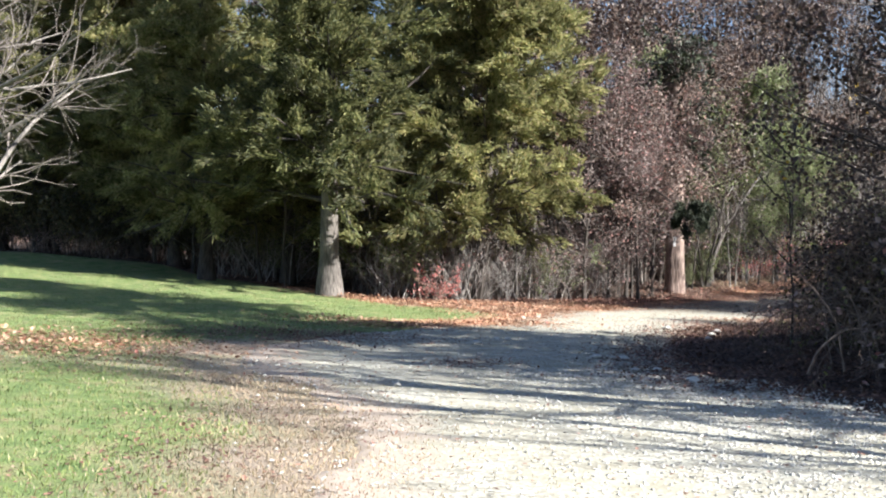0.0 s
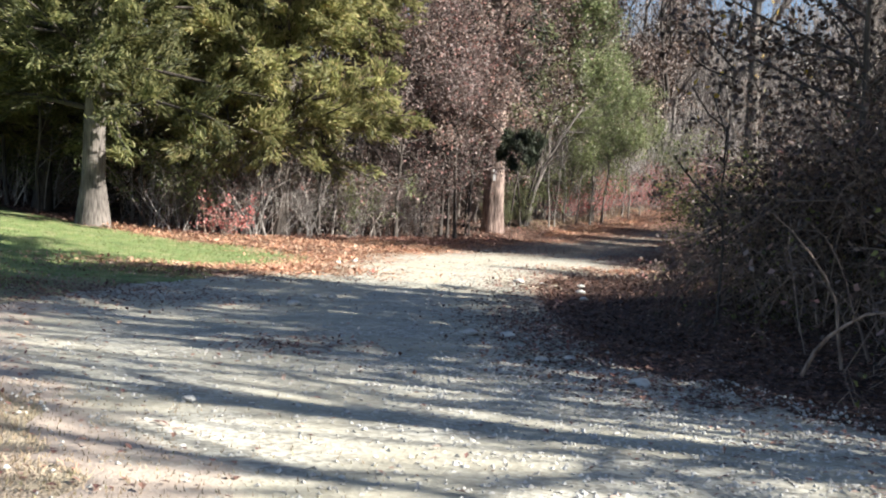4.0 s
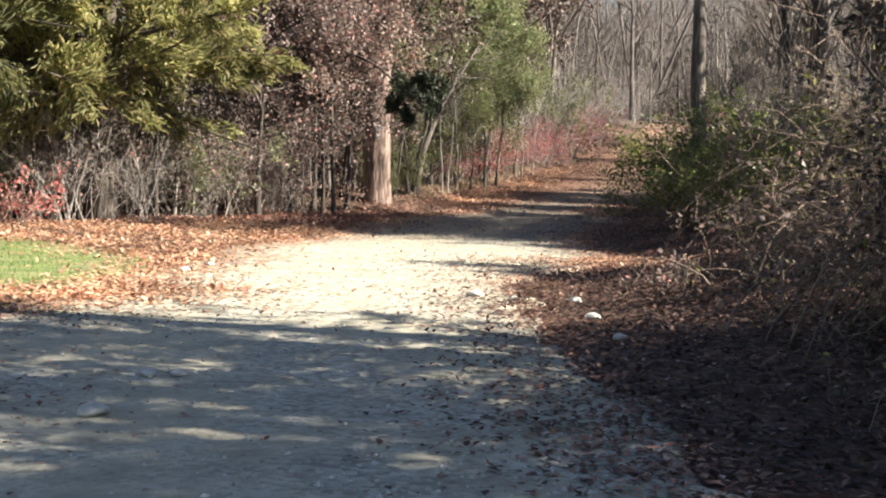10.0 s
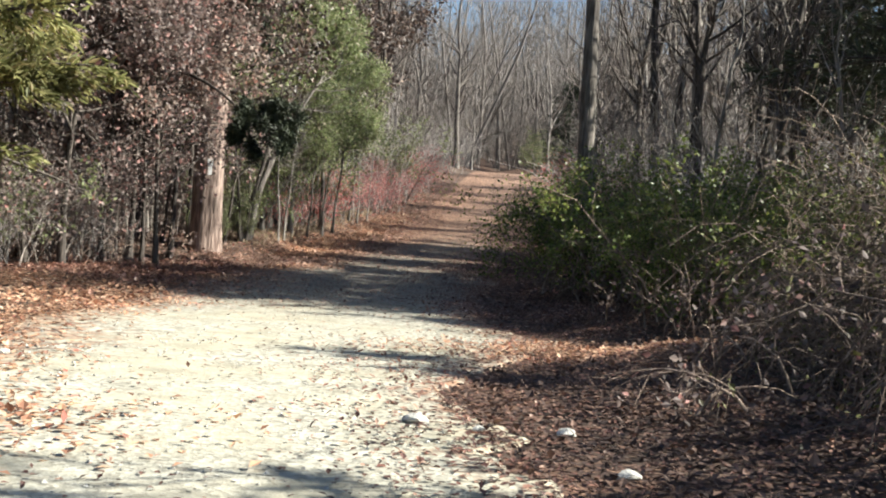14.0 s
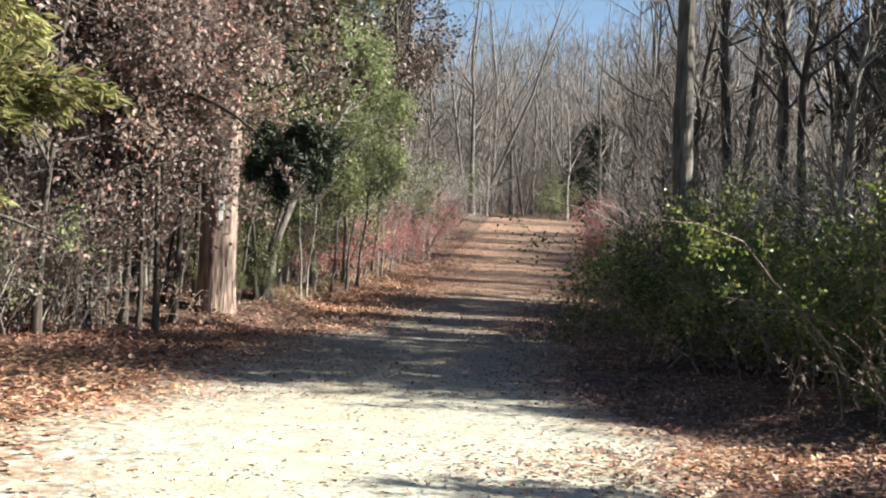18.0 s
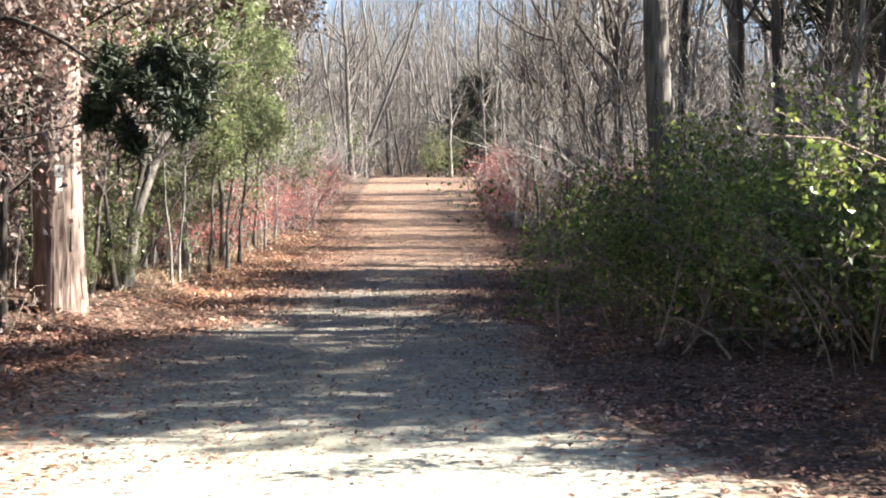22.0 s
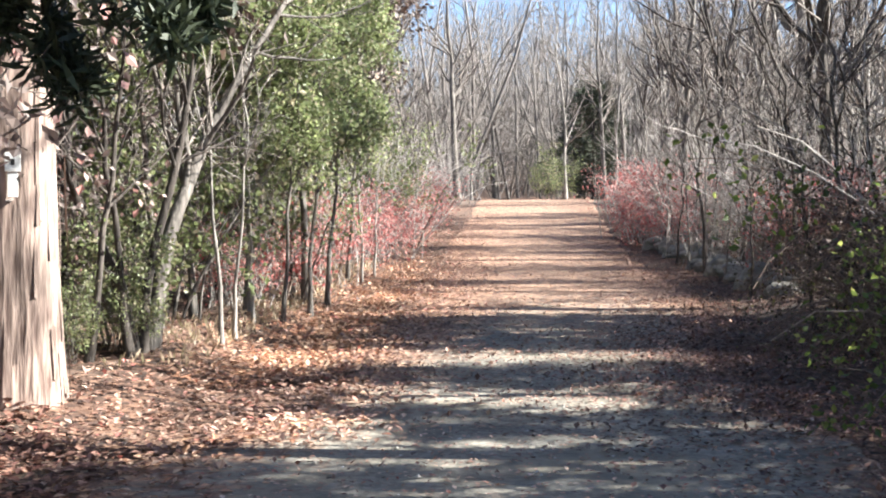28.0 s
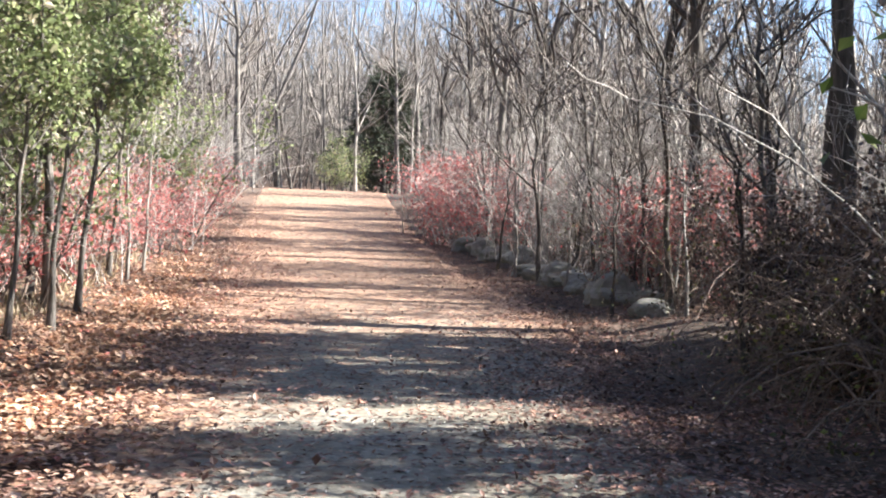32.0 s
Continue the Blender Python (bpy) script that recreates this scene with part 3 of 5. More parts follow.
def cedar(seed, label, tall, r0, low, reach, sprays, mat, bark_mat, size=0.24, name="cedar_tree", branches=130):
    """An evergreen with drooping, feathery limbs from a height low upwards."""
    rng = np.random.default_rng(seed)
    t = trunk_path(rng, tall, 12, 0.02, 0.006)
    z = np.linspace(0, 1, 12)
    tr = (r0 * (1 - 0.85 * z) * (1 + 0.5 * np.exp(-z * tall / 0.35)))[None]
    n = branches
    u = np.sort(rng.uniform(low / tall, 0.98, n))
    f = u * 11
    i = np.minimum(f.astype(int), 10)
    w = (f - i)[:, None]
    base = t[0, i] * (1 - w) + t[0, i + 1] * w
    az = rng.uniform(0, 2 * np.pi, n)
    shape = np.clip((1.02 - u) / (1.02 - low / tall), 0.04, 1) ** 0.75
    lens = reach * shape * rng.uniform(0.55, 1.12, n)
    d = np.stack([np.cos(az), np.sin(az), rng.normal(0.28, 0.15, n)], -1)
    pts, cur, k = [base], base, 6
    for s in range(k - 1):
        d = unit(d + np.array([0, 0, -0.12 + 0.05 * s]) + rng.normal(0, 0.1, (n, 3)))
        cur = cur + d * (lens / (k - 1))[:, None]
        pts.append(cur)
    a = np.stack(pts, 1)
    ar = np.maximum(lens[:, None] * 0.016 * np.linspace(1, 0.2, k), 0.006)
    b, br = spawn(rng, a, ar, n * 8, 0.08, 1, 46, reach * 0.27, -0.05, 0.12, 4, 0.6, 0.004)
    ob = thing(name, label, "evergreen tree")
    part("trunk", quick_mesh("trunk", *joined([tubes(t, tr, 14)])), bark_mat, ob)
    part("boughwork", quick_mesh("boughwork", *joined([tubes(a, ar, 5), tubes(b, br, 3)])), M_BARK_DARK, ob, "brown limbs")
    m = sprays
    p, f = rng.integers(0, len(b), m), rng.uniform(0.0, 1, m) * 3
    i = np.minimum(f.astype(int), 2)
    w = (f - i)[:, None]
    pos = b[p, i] * (1 - w) + b[p, i + 1] * w + rng.normal(0, 0.09, (m, 3)) * np.array([1, 1, 0.6])
    axis = unit(b[p, i + 1] - b[p, i]) + rng.normal(0, 0.5, (m, 3)) * np.array([1, 1, 0.7]) + np.array([0, 0, 0.12])
    part("crown", quick_mesh("crown", *leaf_quads(rng, pos, size, 0.13, 0.3, axis), False), mat, ob)
    return ob


def spot(x, y, turn=0.0, size=1.0, wide=1.0, tilt=(0, 0)):
    return pose(*on_ground(x, y), tilt[0], tilt[1], turn) @ Matrix.Diagonal((size * wide, size * wide, size, 1))


def plant(proto, places, rng):
    """The first place takes the built plant, the others take copies."""
    for i, pl in enumerate(places):
        x, y, size = pl[:3]
        m = spot(x, y, pl[3] if len(pl) > 3 else rng.uniform(0, 360), size)
        if i == 0:
            proto.matrix_basis = m
        else:
            c = copy_thing(proto, Matrix.Identity(4))
            c.matrix_basis = m


def clear(x, y, gap=0.8):
    """Off the lane, the lawn and the walk."""
    verge = 1.3 if 39 < y < 53 else 0.5 if y >= 53 else 0.0
    on_lane = left_of(y) - gap - verge < x < right_of(y) + gap
    on_lawn = x <= left_of(y) and y < far_lawn(x) + 0.6
    by_post = 6.5 < x < 10.5 and 39.5 < y < 44.9
    return not (on_lane or on_lawn or by_post)


def scatter(rng, n, xs, ys, gap=0.8, apart=1.0, keep=None):
    out, tries = [], 0
    while len(out) < n and tries < n * 60:
        tries += 1
        x, y = rng.uniform(*xs), rng.uniform(*ys)
        if clear(x, y, gap) and (keep is None or keep(x, y)) and all((x - a) ** 2 + (y - b) ** 2 > apart ** 2 for a, b in out):
            out.append((x, y))
    return out


# ---- evergreens round the lawn and lane ----
PR = np.random.default_rng(21)
cedar_big = cedar(1, "tall green cedar with a stout grey trunk at the lawn's edge", 13.0, 0.3, 2.6, 4.8, 120000, M_CEDAR_SHADED, M_BARK_GREY, 0.19, branches=130)
cedar_big.matrix_basis = spot(-3.2, 35.6, 20)
cedar_two = cedar(2, "broad olive-green cedar with drooping feathery limbs", 11.5, 0.22, 2.2, 4.1, 120000, M_CEDAR, M_BARK_DARK, 0.19, branches=130)
# Unseen cedars right of the lane, added to cast shade.
cedar_shade = cedar(4, "green cedar out of view, added to cast shade", 11.0, 0.22, 1.2, 4.2, 1300, M_CEDAR, M_BARK_DARK, 0.5, branches=36)
plant(cedar_shade, [(12.6, 20.6, 0.42, 80), (13.8, 22.0, 0.42, 10), (11.2, 17.8, 0.45, 210), (15.2, 22.4, 0.5, 300), (12.6, 23.6, 0.44, 140), (14.6, 23.6, 0.6, 230), (17.0, 10.8, 1.5, 50), (16.0, 8.6, 1.5, 120)], PR)
# Pines, mostly out of view, added to shade the lane and gravel.
pine = cedar(5, "tall pine with a bare lower trunk and a high crown, set to cast shade", 14.5, 0.2, 6.6, 4.4, 5200, M_CEDAR_DARK, M_BARK_DARK, 0.36, "pine_tree", branches=50)
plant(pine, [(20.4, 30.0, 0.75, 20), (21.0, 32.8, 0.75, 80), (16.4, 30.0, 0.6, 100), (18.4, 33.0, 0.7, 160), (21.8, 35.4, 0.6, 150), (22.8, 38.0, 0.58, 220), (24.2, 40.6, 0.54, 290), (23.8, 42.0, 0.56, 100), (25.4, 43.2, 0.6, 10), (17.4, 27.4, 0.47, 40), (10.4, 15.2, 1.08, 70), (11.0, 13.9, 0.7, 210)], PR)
# Unseen spires, added to throw shade over the lawn.
spire = cedar(6, "very tall slim pine with a high narrow crown, out of view, added to cast shade", 19.0, 0.24, 11.5, 3.3, 4200, M_CEDAR_DARK, M_BARK_DARK, 0.4, "pine_tree", branches=46)
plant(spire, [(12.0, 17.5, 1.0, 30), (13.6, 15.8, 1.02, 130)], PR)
plant(cedar_two, [(-7.6, 39.8, 1.0, 40), (1.3, 38.1, 1.14, 200), (-5.2, 41.8, 1.0, 330), (-9.6, 44.2, 0.95, 30), (-11.5, 46.5, 1.05, 100), (-15.5, 47.5, 1.0, 10), (-13.0, 51.0, 1.1, 77), (-18.5, 51.5, 1.1, 150), (-1.0, 43.0, 1.0, 290)], PR)
cedar_far = cedar(3, "dark broad cedar at the head of the lane", 9.0, 0.2, 0.8, 4.8, 9000, M_CEDAR_DARK, M_BARK_DARK, 0.36, branches=70)
plant(cedar_far, [(51.6, 95.6, 0.84), (53.6, 98.0, 0.8)], PR)


# ---- the marked cedar beside the lane ----
def marked_cedar(x, y):
    """A fluted, shaggy trunk with a dark crown above head height, a paint blaze and a small numbered plate."""
    rng = np.random.default_rng(7)
    ob = thing("marked_cedar", "shaggy pale-barked cedar with a white trail blaze beside the lane", "evergreen tree")
    k, sides = 40, 40
    z = np.linspace(-0.15, 9.0, k)
    a = np.arange(sides) * 2 * np.pi / sides
    r = 0.335 * (1 - 0.02 * np.clip(z, 0, 9) - 0.004 * np.clip(z - 3, 0, 9) ** 2) + 0.04 * np.exp(-np.clip(z, 0, 9) / 0.4)
    flute = 1 + (0.035 + 0.05 * np.exp(-np.clip(z, 0, 9) / 0.7))[:, None] * np.sin(5 * a + 0.35 * z[:, None] + 0.6) + 0.018 * np.sin(11 * a - 0.5 * z[:, None]) + rng.normal(0, 0.012, (k, sides))
    rr = r[:, None] * flute
    cx, cy = -0.03 * z, -0.015 * z
    v = np.stack([cx[:, None] + rr * np.cos(a), cy[:, None] + rr * np.sin(a), np.repeat(z[:, None], sides, 1)], -1).reshape(-1, 3)
    i, s = np.arange(k - 1)[:, None] * sides, np.arange(sides)
    t = (s + 1) % sides
    part("trunk", quick_mesh("trunk", v, np.stack([i + s, i + t, i + sides + t, i + sides + s], -1).reshape(-1, 4)), M_BARK_CEDAR, ob, "fluted shaggy bark")
    # loose strips of bark
    n = 120
    az, zz, ln = rng.uniform(0, 2 * np.pi, n), rng.uniform(0.1, 4.5, n), rng.uniform(0.25, 0.7, n)
    rad = np.interp(zz, z, r) * (1 + 0.1 * np.sin(5 * az + 0.35 * zz + 0.6)) + 0.006
    w = rng.uniform(0.008, 0.02, n)
    c0 = np.stack([np.cos(az), np.sin(az), 0 * az], -1)
    tg = np.stack([-np.sin(az), np.cos(az), 0 * az], -1)
    base = c0 * rad[:, None] + np.array([0, 0, 1]) * zz[:, None]
    up = np.array([0, 0, 1.0]) * ln[:, None] * 0.5
    flap = c0 * rng.uniform(0.003, 0.025, n)[:, None]
    q = np.stack([base - up + tg * w[:, None] + flap, base - up - tg * w[:, None] + flap, base + up - tg * w[:, None] * 0.6, base + up + tg * w[:, None] * 0.6], 1)
    part("loose_bark", quick_mesh("loose_bark", q.reshape(-1, 3), np.arange(4 * n).reshape(n, 4), False), M_BARK_CEDAR, ob, "peeling strips of bark")
    # limbs and crown
    p = np.stack([-0.03 * z, -0.015 * z, z], -1)[None]
    a1, r1 = spawn(rng, p, r[None], 80, 0.48, 0.98, 78, 2.4, 0.05, 0.12, 6, 0.2, 0.012)
    away = (a1[:, -1, 0] - a1[:, 0, 0]) * 0.55 - (a1[:, -1, 1] - a1[:, 0, 1]) < 0.1
    a1, r1 = a1[away | (a1[:, 0, 2] > 3.7)], r1[away | (a1[:, 0, 2] > 3.7)]
    b1, rb = spawn(rng, a1, r1, 420, 0.1, 1, 42, 0.9, 0.0, 0.18, 4, 0.6, 0.005)
    part("boughwork", quick_mesh("boughwork", *joined([tubes(a1, r1, 5), tubes(b1, rb, 3)])), M_BARK_DARK, ob)
    pos = along(rng, b1, 1500, 0.1)
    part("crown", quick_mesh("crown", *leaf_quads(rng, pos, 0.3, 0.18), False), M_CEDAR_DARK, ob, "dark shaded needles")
    # low dead stubs
    sp, sr = spawn(rng, p, r[None], 12, 0.13, 0.34, 80, 0.5, 0, 0.15, 4, 0.08, 0.006)
    part("deadwood", quick_mesh("deadwood", *tubes(sp, sr, 4)), M_TWIG, ob)
    # blaze and plate on the side that faces the lane
    face = math.atan2(-0.97, -0.2)
    for name, z0, z1, wd, out, lab in (("blaze", 1.62, 1.815, 0.04, 0.012, "white painted blaze"), ("plate", 1.82, 1.97, 0.06, 0.022, "small white plate with a dark mark")):
        bm = bmesh.new()
        bmesh.ops.create_cube(bm, size=1, matrix=Matrix.Translation((0, 0, (z0 + z1) / 2)) @ Matrix.Diagonal((0.012, wd * 2, z1 - z0, 1)))
        bmesh.ops.bevel(bm, geom=bm.edges[:], offset=0.003, segments=1, affect="EDGES")
        me = bpy.data.meshes.new(name)
        bm.to_mesh(me)
        bm.free()
        pl = part(name, me, M_WHITE, ob, lab)
        pl.matrix_basis = pose(math.cos(face) * (0.33 + out) - 0.055, math.sin(face) * (0.33 + out) - 0.028, 0, 0, 0, math.degrees(face))
        if name == "plate":
            bm = bmesh.new()
            bmesh.ops.create_cube(bm, size=1, matrix=Matrix.Diagonal((0.004, 0.03, 0.05, 1)))
            mk = bpy.data.meshes.new("mark")
            bm.to_mesh(mk)
            bm.free()
            part("mark", mk, M_BLACK, pl, "small dark mark").matrix_basis = pose(0.007, 0, (z0 + z1) / 2)
    ob.matrix_basis = spot(x, y)
    return ob


marked_cedar(8.35, 43.35)


def overhang_cedar(x, y):
    """A dark-trunked cedar with one long bough that hangs a dense tuft over the lane's edge."""
    rng = np.random.default_rng(17)
    ob = thing("cedar_tree", "dark-trunked cedar whose long bough hangs a dark tuft over the lane", "evergreen tree")
    k = 12
    u = np.linspace(0, 1, k)
    t = np.stack([0.1 * np.sin(3 * u), 0 * u, 8.0 * u - 0.1], -1)[None]
    tr = (0.15 * (1 - 0.8 * u) * (1 + 0.5 * np.exp(-u * 20)))[None]
    p = np.stack([1.7 * u, -4.05 * u, 3.7 + 0.35 * np.sin(2.4 * u) - 1.32 * u ** 2], -1)[None]
    r = (0.05 * (1 - 0.7 * u))[None]
    c, cr = spawn(rng, t, tr, 24, 0.62, 1, 75, 1.5, 0.1, 0.14, 5, 0.25, 0.01)
    tip, way = p[0, -1], np.array([0.83, -0.55, 0])
    fan = np.array([0.1, 0.0]) + np.array([(0.72, 0.3), (0.36, 0.46), (-0.3, 0.44), (0.62, 0.04), (-0.52, 0.14), (0.12, 0.16), (0.3, -0.26), (-0.12, -0.42), (0.46, -0.14), (-0.36, -0.14), (-0.5, 0.34), (0.08, 0.5)])
    m = len(fan)
    ends = tip + fan[:, :1] * way + rng.normal(0, 0.16, (m, 3)) * np.array([1, 1, 0.2]) + np.stack([0 * fan[:, 1], 0 * fan[:, 1], fan[:, 1] * 1.05], -1)
    f = np.linspace(0, 1, 5)[None, :, None]
    start = np.broadcast_to(p[0, -2], ends.shape)[:, None]
    f1 = start * (1 - f) + ends[:, None] * f
    a1, r1 = spawn(rng, f1, np.full((m, 5), 0.02), 110, 0.45, 1, 38, 0.26, -0.7, 0.12, 5, 0.4, 0.006)
    a1, r1 = np.concatenate([f1, a1]), np.concatenate([np.full((m, 5), 0.012), r1])
    part("trunk", quick_mesh("trunk", *tubes(t, tr, 10)), M_BARK_DARK, ob)
    part("bough", quick_mesh("bough", *tubes(p, r, 8)), M_BARK_DARK, ob)
    part("boughwork", quick_mesh("boughwork", *joined([tubes(a1, r1, 4), tubes(c, cr, 4)])), M_BARK_DARK, ob)
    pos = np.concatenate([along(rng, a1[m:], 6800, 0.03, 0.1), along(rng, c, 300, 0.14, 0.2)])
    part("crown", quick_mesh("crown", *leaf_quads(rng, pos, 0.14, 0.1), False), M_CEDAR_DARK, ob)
    ob.matrix_basis = spot(x, y)
    return ob


overhang_cedar(6.1, 42.6)


def crooked_tree(label, pts, r0, mat, seed, n_limbs=9):
    """A leaning tree along a given line, with twigs and limbs of its own."""
    rng = np.random.default_rng(seed)
    pts = np.array(pts, float)
    o = pts[0].copy()
    u = np.linspace(0, 1, 14)
    q = np.stack([np.interp(u, np.linspace(0, 1, len(pts)), pts[:, i] - o[i]) for i in range(3)], -1)
    q[1:-1] = (q[:-2] + 2 * q[1:-1] + q[2:]) / 4
    q[0, 2] -= 0.1
    t, tr = q[None], (r0 * (1 - 0.7 * u) * (1 + 0.4 * np.exp(-u * 25)))[None]
    a, ar = spawn(rng, t, tr, n_limbs, 0.35, 1, 40, 2.2, 0.6, 0.14, 6, 0.6, 0.008)
    b, br = spawn(rng, a, ar, 60, 0.2, 1, 42, 0.9, 0.4, 0.18, 4, 0.6, 0.005)
    ob = thing("bare_tree", label, "tree", "leaning trees behind the marked cedar")
    part("trunk", quick_mesh("trunk", *tubes(t, tr, 10)), mat, ob)
    part("limbwork", quick_mesh("limbwork", *tubes(a, ar, 5)), mat, ob)
    part("branchwork", quick_mesh("branchwork", *tubes(b, br, 3)), M_TWIG, ob)
    ob.location = o
    return ob


crooked_tree("pale leaning tree lit along one side", [(9.93, 45.35, 0.2), (10.19, 45.66, 1.53), (10.53, 45.87, 2.21), (10.88, 46.18, 2.87), (11.4, 46.53, 3.62), (12.2, 47.0, 4.7)], 0.095, M_BARK_GREY, 301)
crooked_tree("dark crooked tree leaning away from the lane", [(9.78, 45.2, 0.2), (9.65, 45.28, 1.13), (9.28, 45.27, 1.75), (9.12, 45.3, 2.25), (9.05, 45.32, 2.97), (8.8, 45.4, 4.3)], 0.075, M_BARK_DARK, 302)
crooked_tree("dark forked tree beside the leaning ones", [(9.84, 45.22, 0.2), (9.9, 45.3, 1.2), (10.3, 45.5, 2.4), (10.5, 45.6, 3.6), (10.9, 45.8, 5.0)], 0.06, M_BARK_DARK, 303)
crooked_tree("dark straight trunk close beside the marked cedar", [(7.0, 44.2, 0.08), (6.98, 44.2, 1.5), (6.9, 44.3, 3.2), (6.75, 44.5, 6.2)], 0.14, M_BARK_DARK, 304)
# ---- brown-leaved oaks ----
oak = leafy_tree(31, "oak_tree", "small oak still hung with maroon-brown leaves", 7.5, 0.065, 7000, 0.115, M_OAK, limbs=22, boughs=150, twigs=420, first=0.22, reach=0.4, up=0.25, angle=62, spread=0.2, group="brown oaks")
plant(oak, [(4.7, 39.7, 0.95), (6.4, 42.0, 0.95), (5.7, 41.2, 0.9), (6.5, 41.3, 0.72, 140)], PR)
# These oaks take the leaf copy brightened for sun.
high_oak = leafy_tree(34, "oak_tree", "small oak high on bare stems, its leaves coloured pinkish-tan for the sun", 7.6, 0.06, 6500, 0.115, M_OAK_LIT, limbs=20, boughs=140, twigs=400, first=0.42, reach=0.36, up=0.2, angle=66, spread=0.18, group="brown oaks")
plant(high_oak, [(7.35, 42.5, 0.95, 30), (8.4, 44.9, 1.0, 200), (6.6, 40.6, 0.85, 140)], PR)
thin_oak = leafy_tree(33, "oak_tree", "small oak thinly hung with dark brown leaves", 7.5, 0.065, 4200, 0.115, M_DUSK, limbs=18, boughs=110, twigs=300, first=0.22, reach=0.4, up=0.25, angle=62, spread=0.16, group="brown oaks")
# The last place is out of view, added to shade the gravel.
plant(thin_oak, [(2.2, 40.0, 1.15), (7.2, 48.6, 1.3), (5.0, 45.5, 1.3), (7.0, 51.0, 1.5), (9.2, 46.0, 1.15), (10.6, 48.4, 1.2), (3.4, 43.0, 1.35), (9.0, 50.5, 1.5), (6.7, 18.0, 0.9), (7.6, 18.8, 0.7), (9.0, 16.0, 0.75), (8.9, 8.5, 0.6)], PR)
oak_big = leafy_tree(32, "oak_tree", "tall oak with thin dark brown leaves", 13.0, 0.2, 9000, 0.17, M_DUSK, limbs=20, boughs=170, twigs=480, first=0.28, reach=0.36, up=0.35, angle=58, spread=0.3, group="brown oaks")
# The oak at (21.6, 27.4) is unseen, added to dapple the lane.
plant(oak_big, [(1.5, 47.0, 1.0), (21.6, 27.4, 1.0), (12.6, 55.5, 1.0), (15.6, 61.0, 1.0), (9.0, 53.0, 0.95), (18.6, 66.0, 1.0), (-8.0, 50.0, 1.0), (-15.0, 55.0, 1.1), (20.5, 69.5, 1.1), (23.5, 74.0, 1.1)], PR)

# ---- green-leaved small trees left of the lane ----
green_tree = leafy_tree(41, "leafy_sapling", "slender sapling in thin yellow-green leaf", 6.2, 0.05, 4200, 0.11, M_GREEN, limbs=18, boughs=110, twigs=300, first=0.36, reach=0.3, up=0.4, angle=54, spread=0.12, group="leafy saplings by the lane", bark_mat=M_BARK_GREY, wig=0.02)
plant(green_tree, [(10.4, 46.6, 0.9), (11.6, 49.2, 1.0), (12.9, 50.6, 0.95), (13.6, 53.4, 1.1), (15.2, 54.6, 0.9), (16.4, 57.6, 1.05), (9.4, 48.6, 1.1), (18.5, 61.0, 0.95), (11.0, 52.6, 1.2), (7.6, 45.4, 0.8), (14.6, 51.6, 0.8), (21.5, 65.5, 0.9), (13.6, 49.9, 0.75), (16.9, 55.9, 0.8), (10.2, 50.2, 1.2), (13.0, 57.6, 1.2), (8.6, 47.2, 1.3), (7.4, 44.8, 1.0), (8.9, 45.6, 0.95), (12.3, 49.0, 0.9), (14.3, 52.4, 1.0), (15.9, 56.0, 1.1), (13.0, 52.4, 1.3), (17.6, 59.2, 1.1), (12.7, 48.7, 0.62), (14.2, 51.5, 1.3)], PR)
green_shrub = shrub(42, "leafy_shrub", "upright shrub with fresh green leaves", 2.4, 16, 2600, 0.085, M_GREEN, 0.1, M_BARK_GREY, 150, 20, "leafy shrubs", 0.09)
plant(green_shrub, [(9.6, 45.6, 0.7), (10.9, 47.9, 1.2), (13.2, 51.9, 1.2), (15.8, 56.2, 1.3), (-1.2, 37.6, 1.1), (-5.8, 42.5, 1.0), (-9.0, 46.0, 1.0), (22.4, 66.0, 1.5), (24.0, 69.0, 1.5), (46.5, 92.5, 1.3), (10.0, 50.5, 1.6), (9.0, 44.9, 0.35), (9.75, 45.3, 0.3), (3.4, 39.5, 0.9)], PR)

# ---- the green mound and the brambles right of the lane ----
mound = shrub(51, "green_shrub", "dense sprawling shrub in deep green leaf", 2.5, 46, 12500, 0.066, M_DEEP, 0.55, M_CANE, 420, 34, "green mounds beside the lane", 0.13, 0.3, 0.75)
plant(mound, [(13.9, 35.8, 1.0, 0), (14.6, 33.6, 1.02, 90), (15.3, 38.0, 0.92, 200), (13.5, 32.4, 0.72, 300), (16.6, 35.2, 1.05, 130), (17.0, 39.2, 0.62, 20)], PR)
sprig = shrub(52, "sprawling_shrub", "arching shrub with bright yellow-green leaf tips", 2.6, 26, 5600, 0.065, M_SPRIG, 0.38, M_CANE, 220, 34, "green mounds beside the lane", 0.08, 0.3, 0.5)
plant(sprig, [(12.0, 31.0, 0.95, 40), (12.8, 32.5, 0.95, 200), (13.3, 30.6, 0.95), (12.9, 29.0, 0.8), (13.7, 32.3, 0.75), (14.6, 29.8, 1.05), (15.2, 31.4, 1.1), (14.2, 28.0, 0.95)], PR)
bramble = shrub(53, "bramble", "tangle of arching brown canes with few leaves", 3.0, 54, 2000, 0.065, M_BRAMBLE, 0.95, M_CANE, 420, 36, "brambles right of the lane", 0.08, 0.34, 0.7)
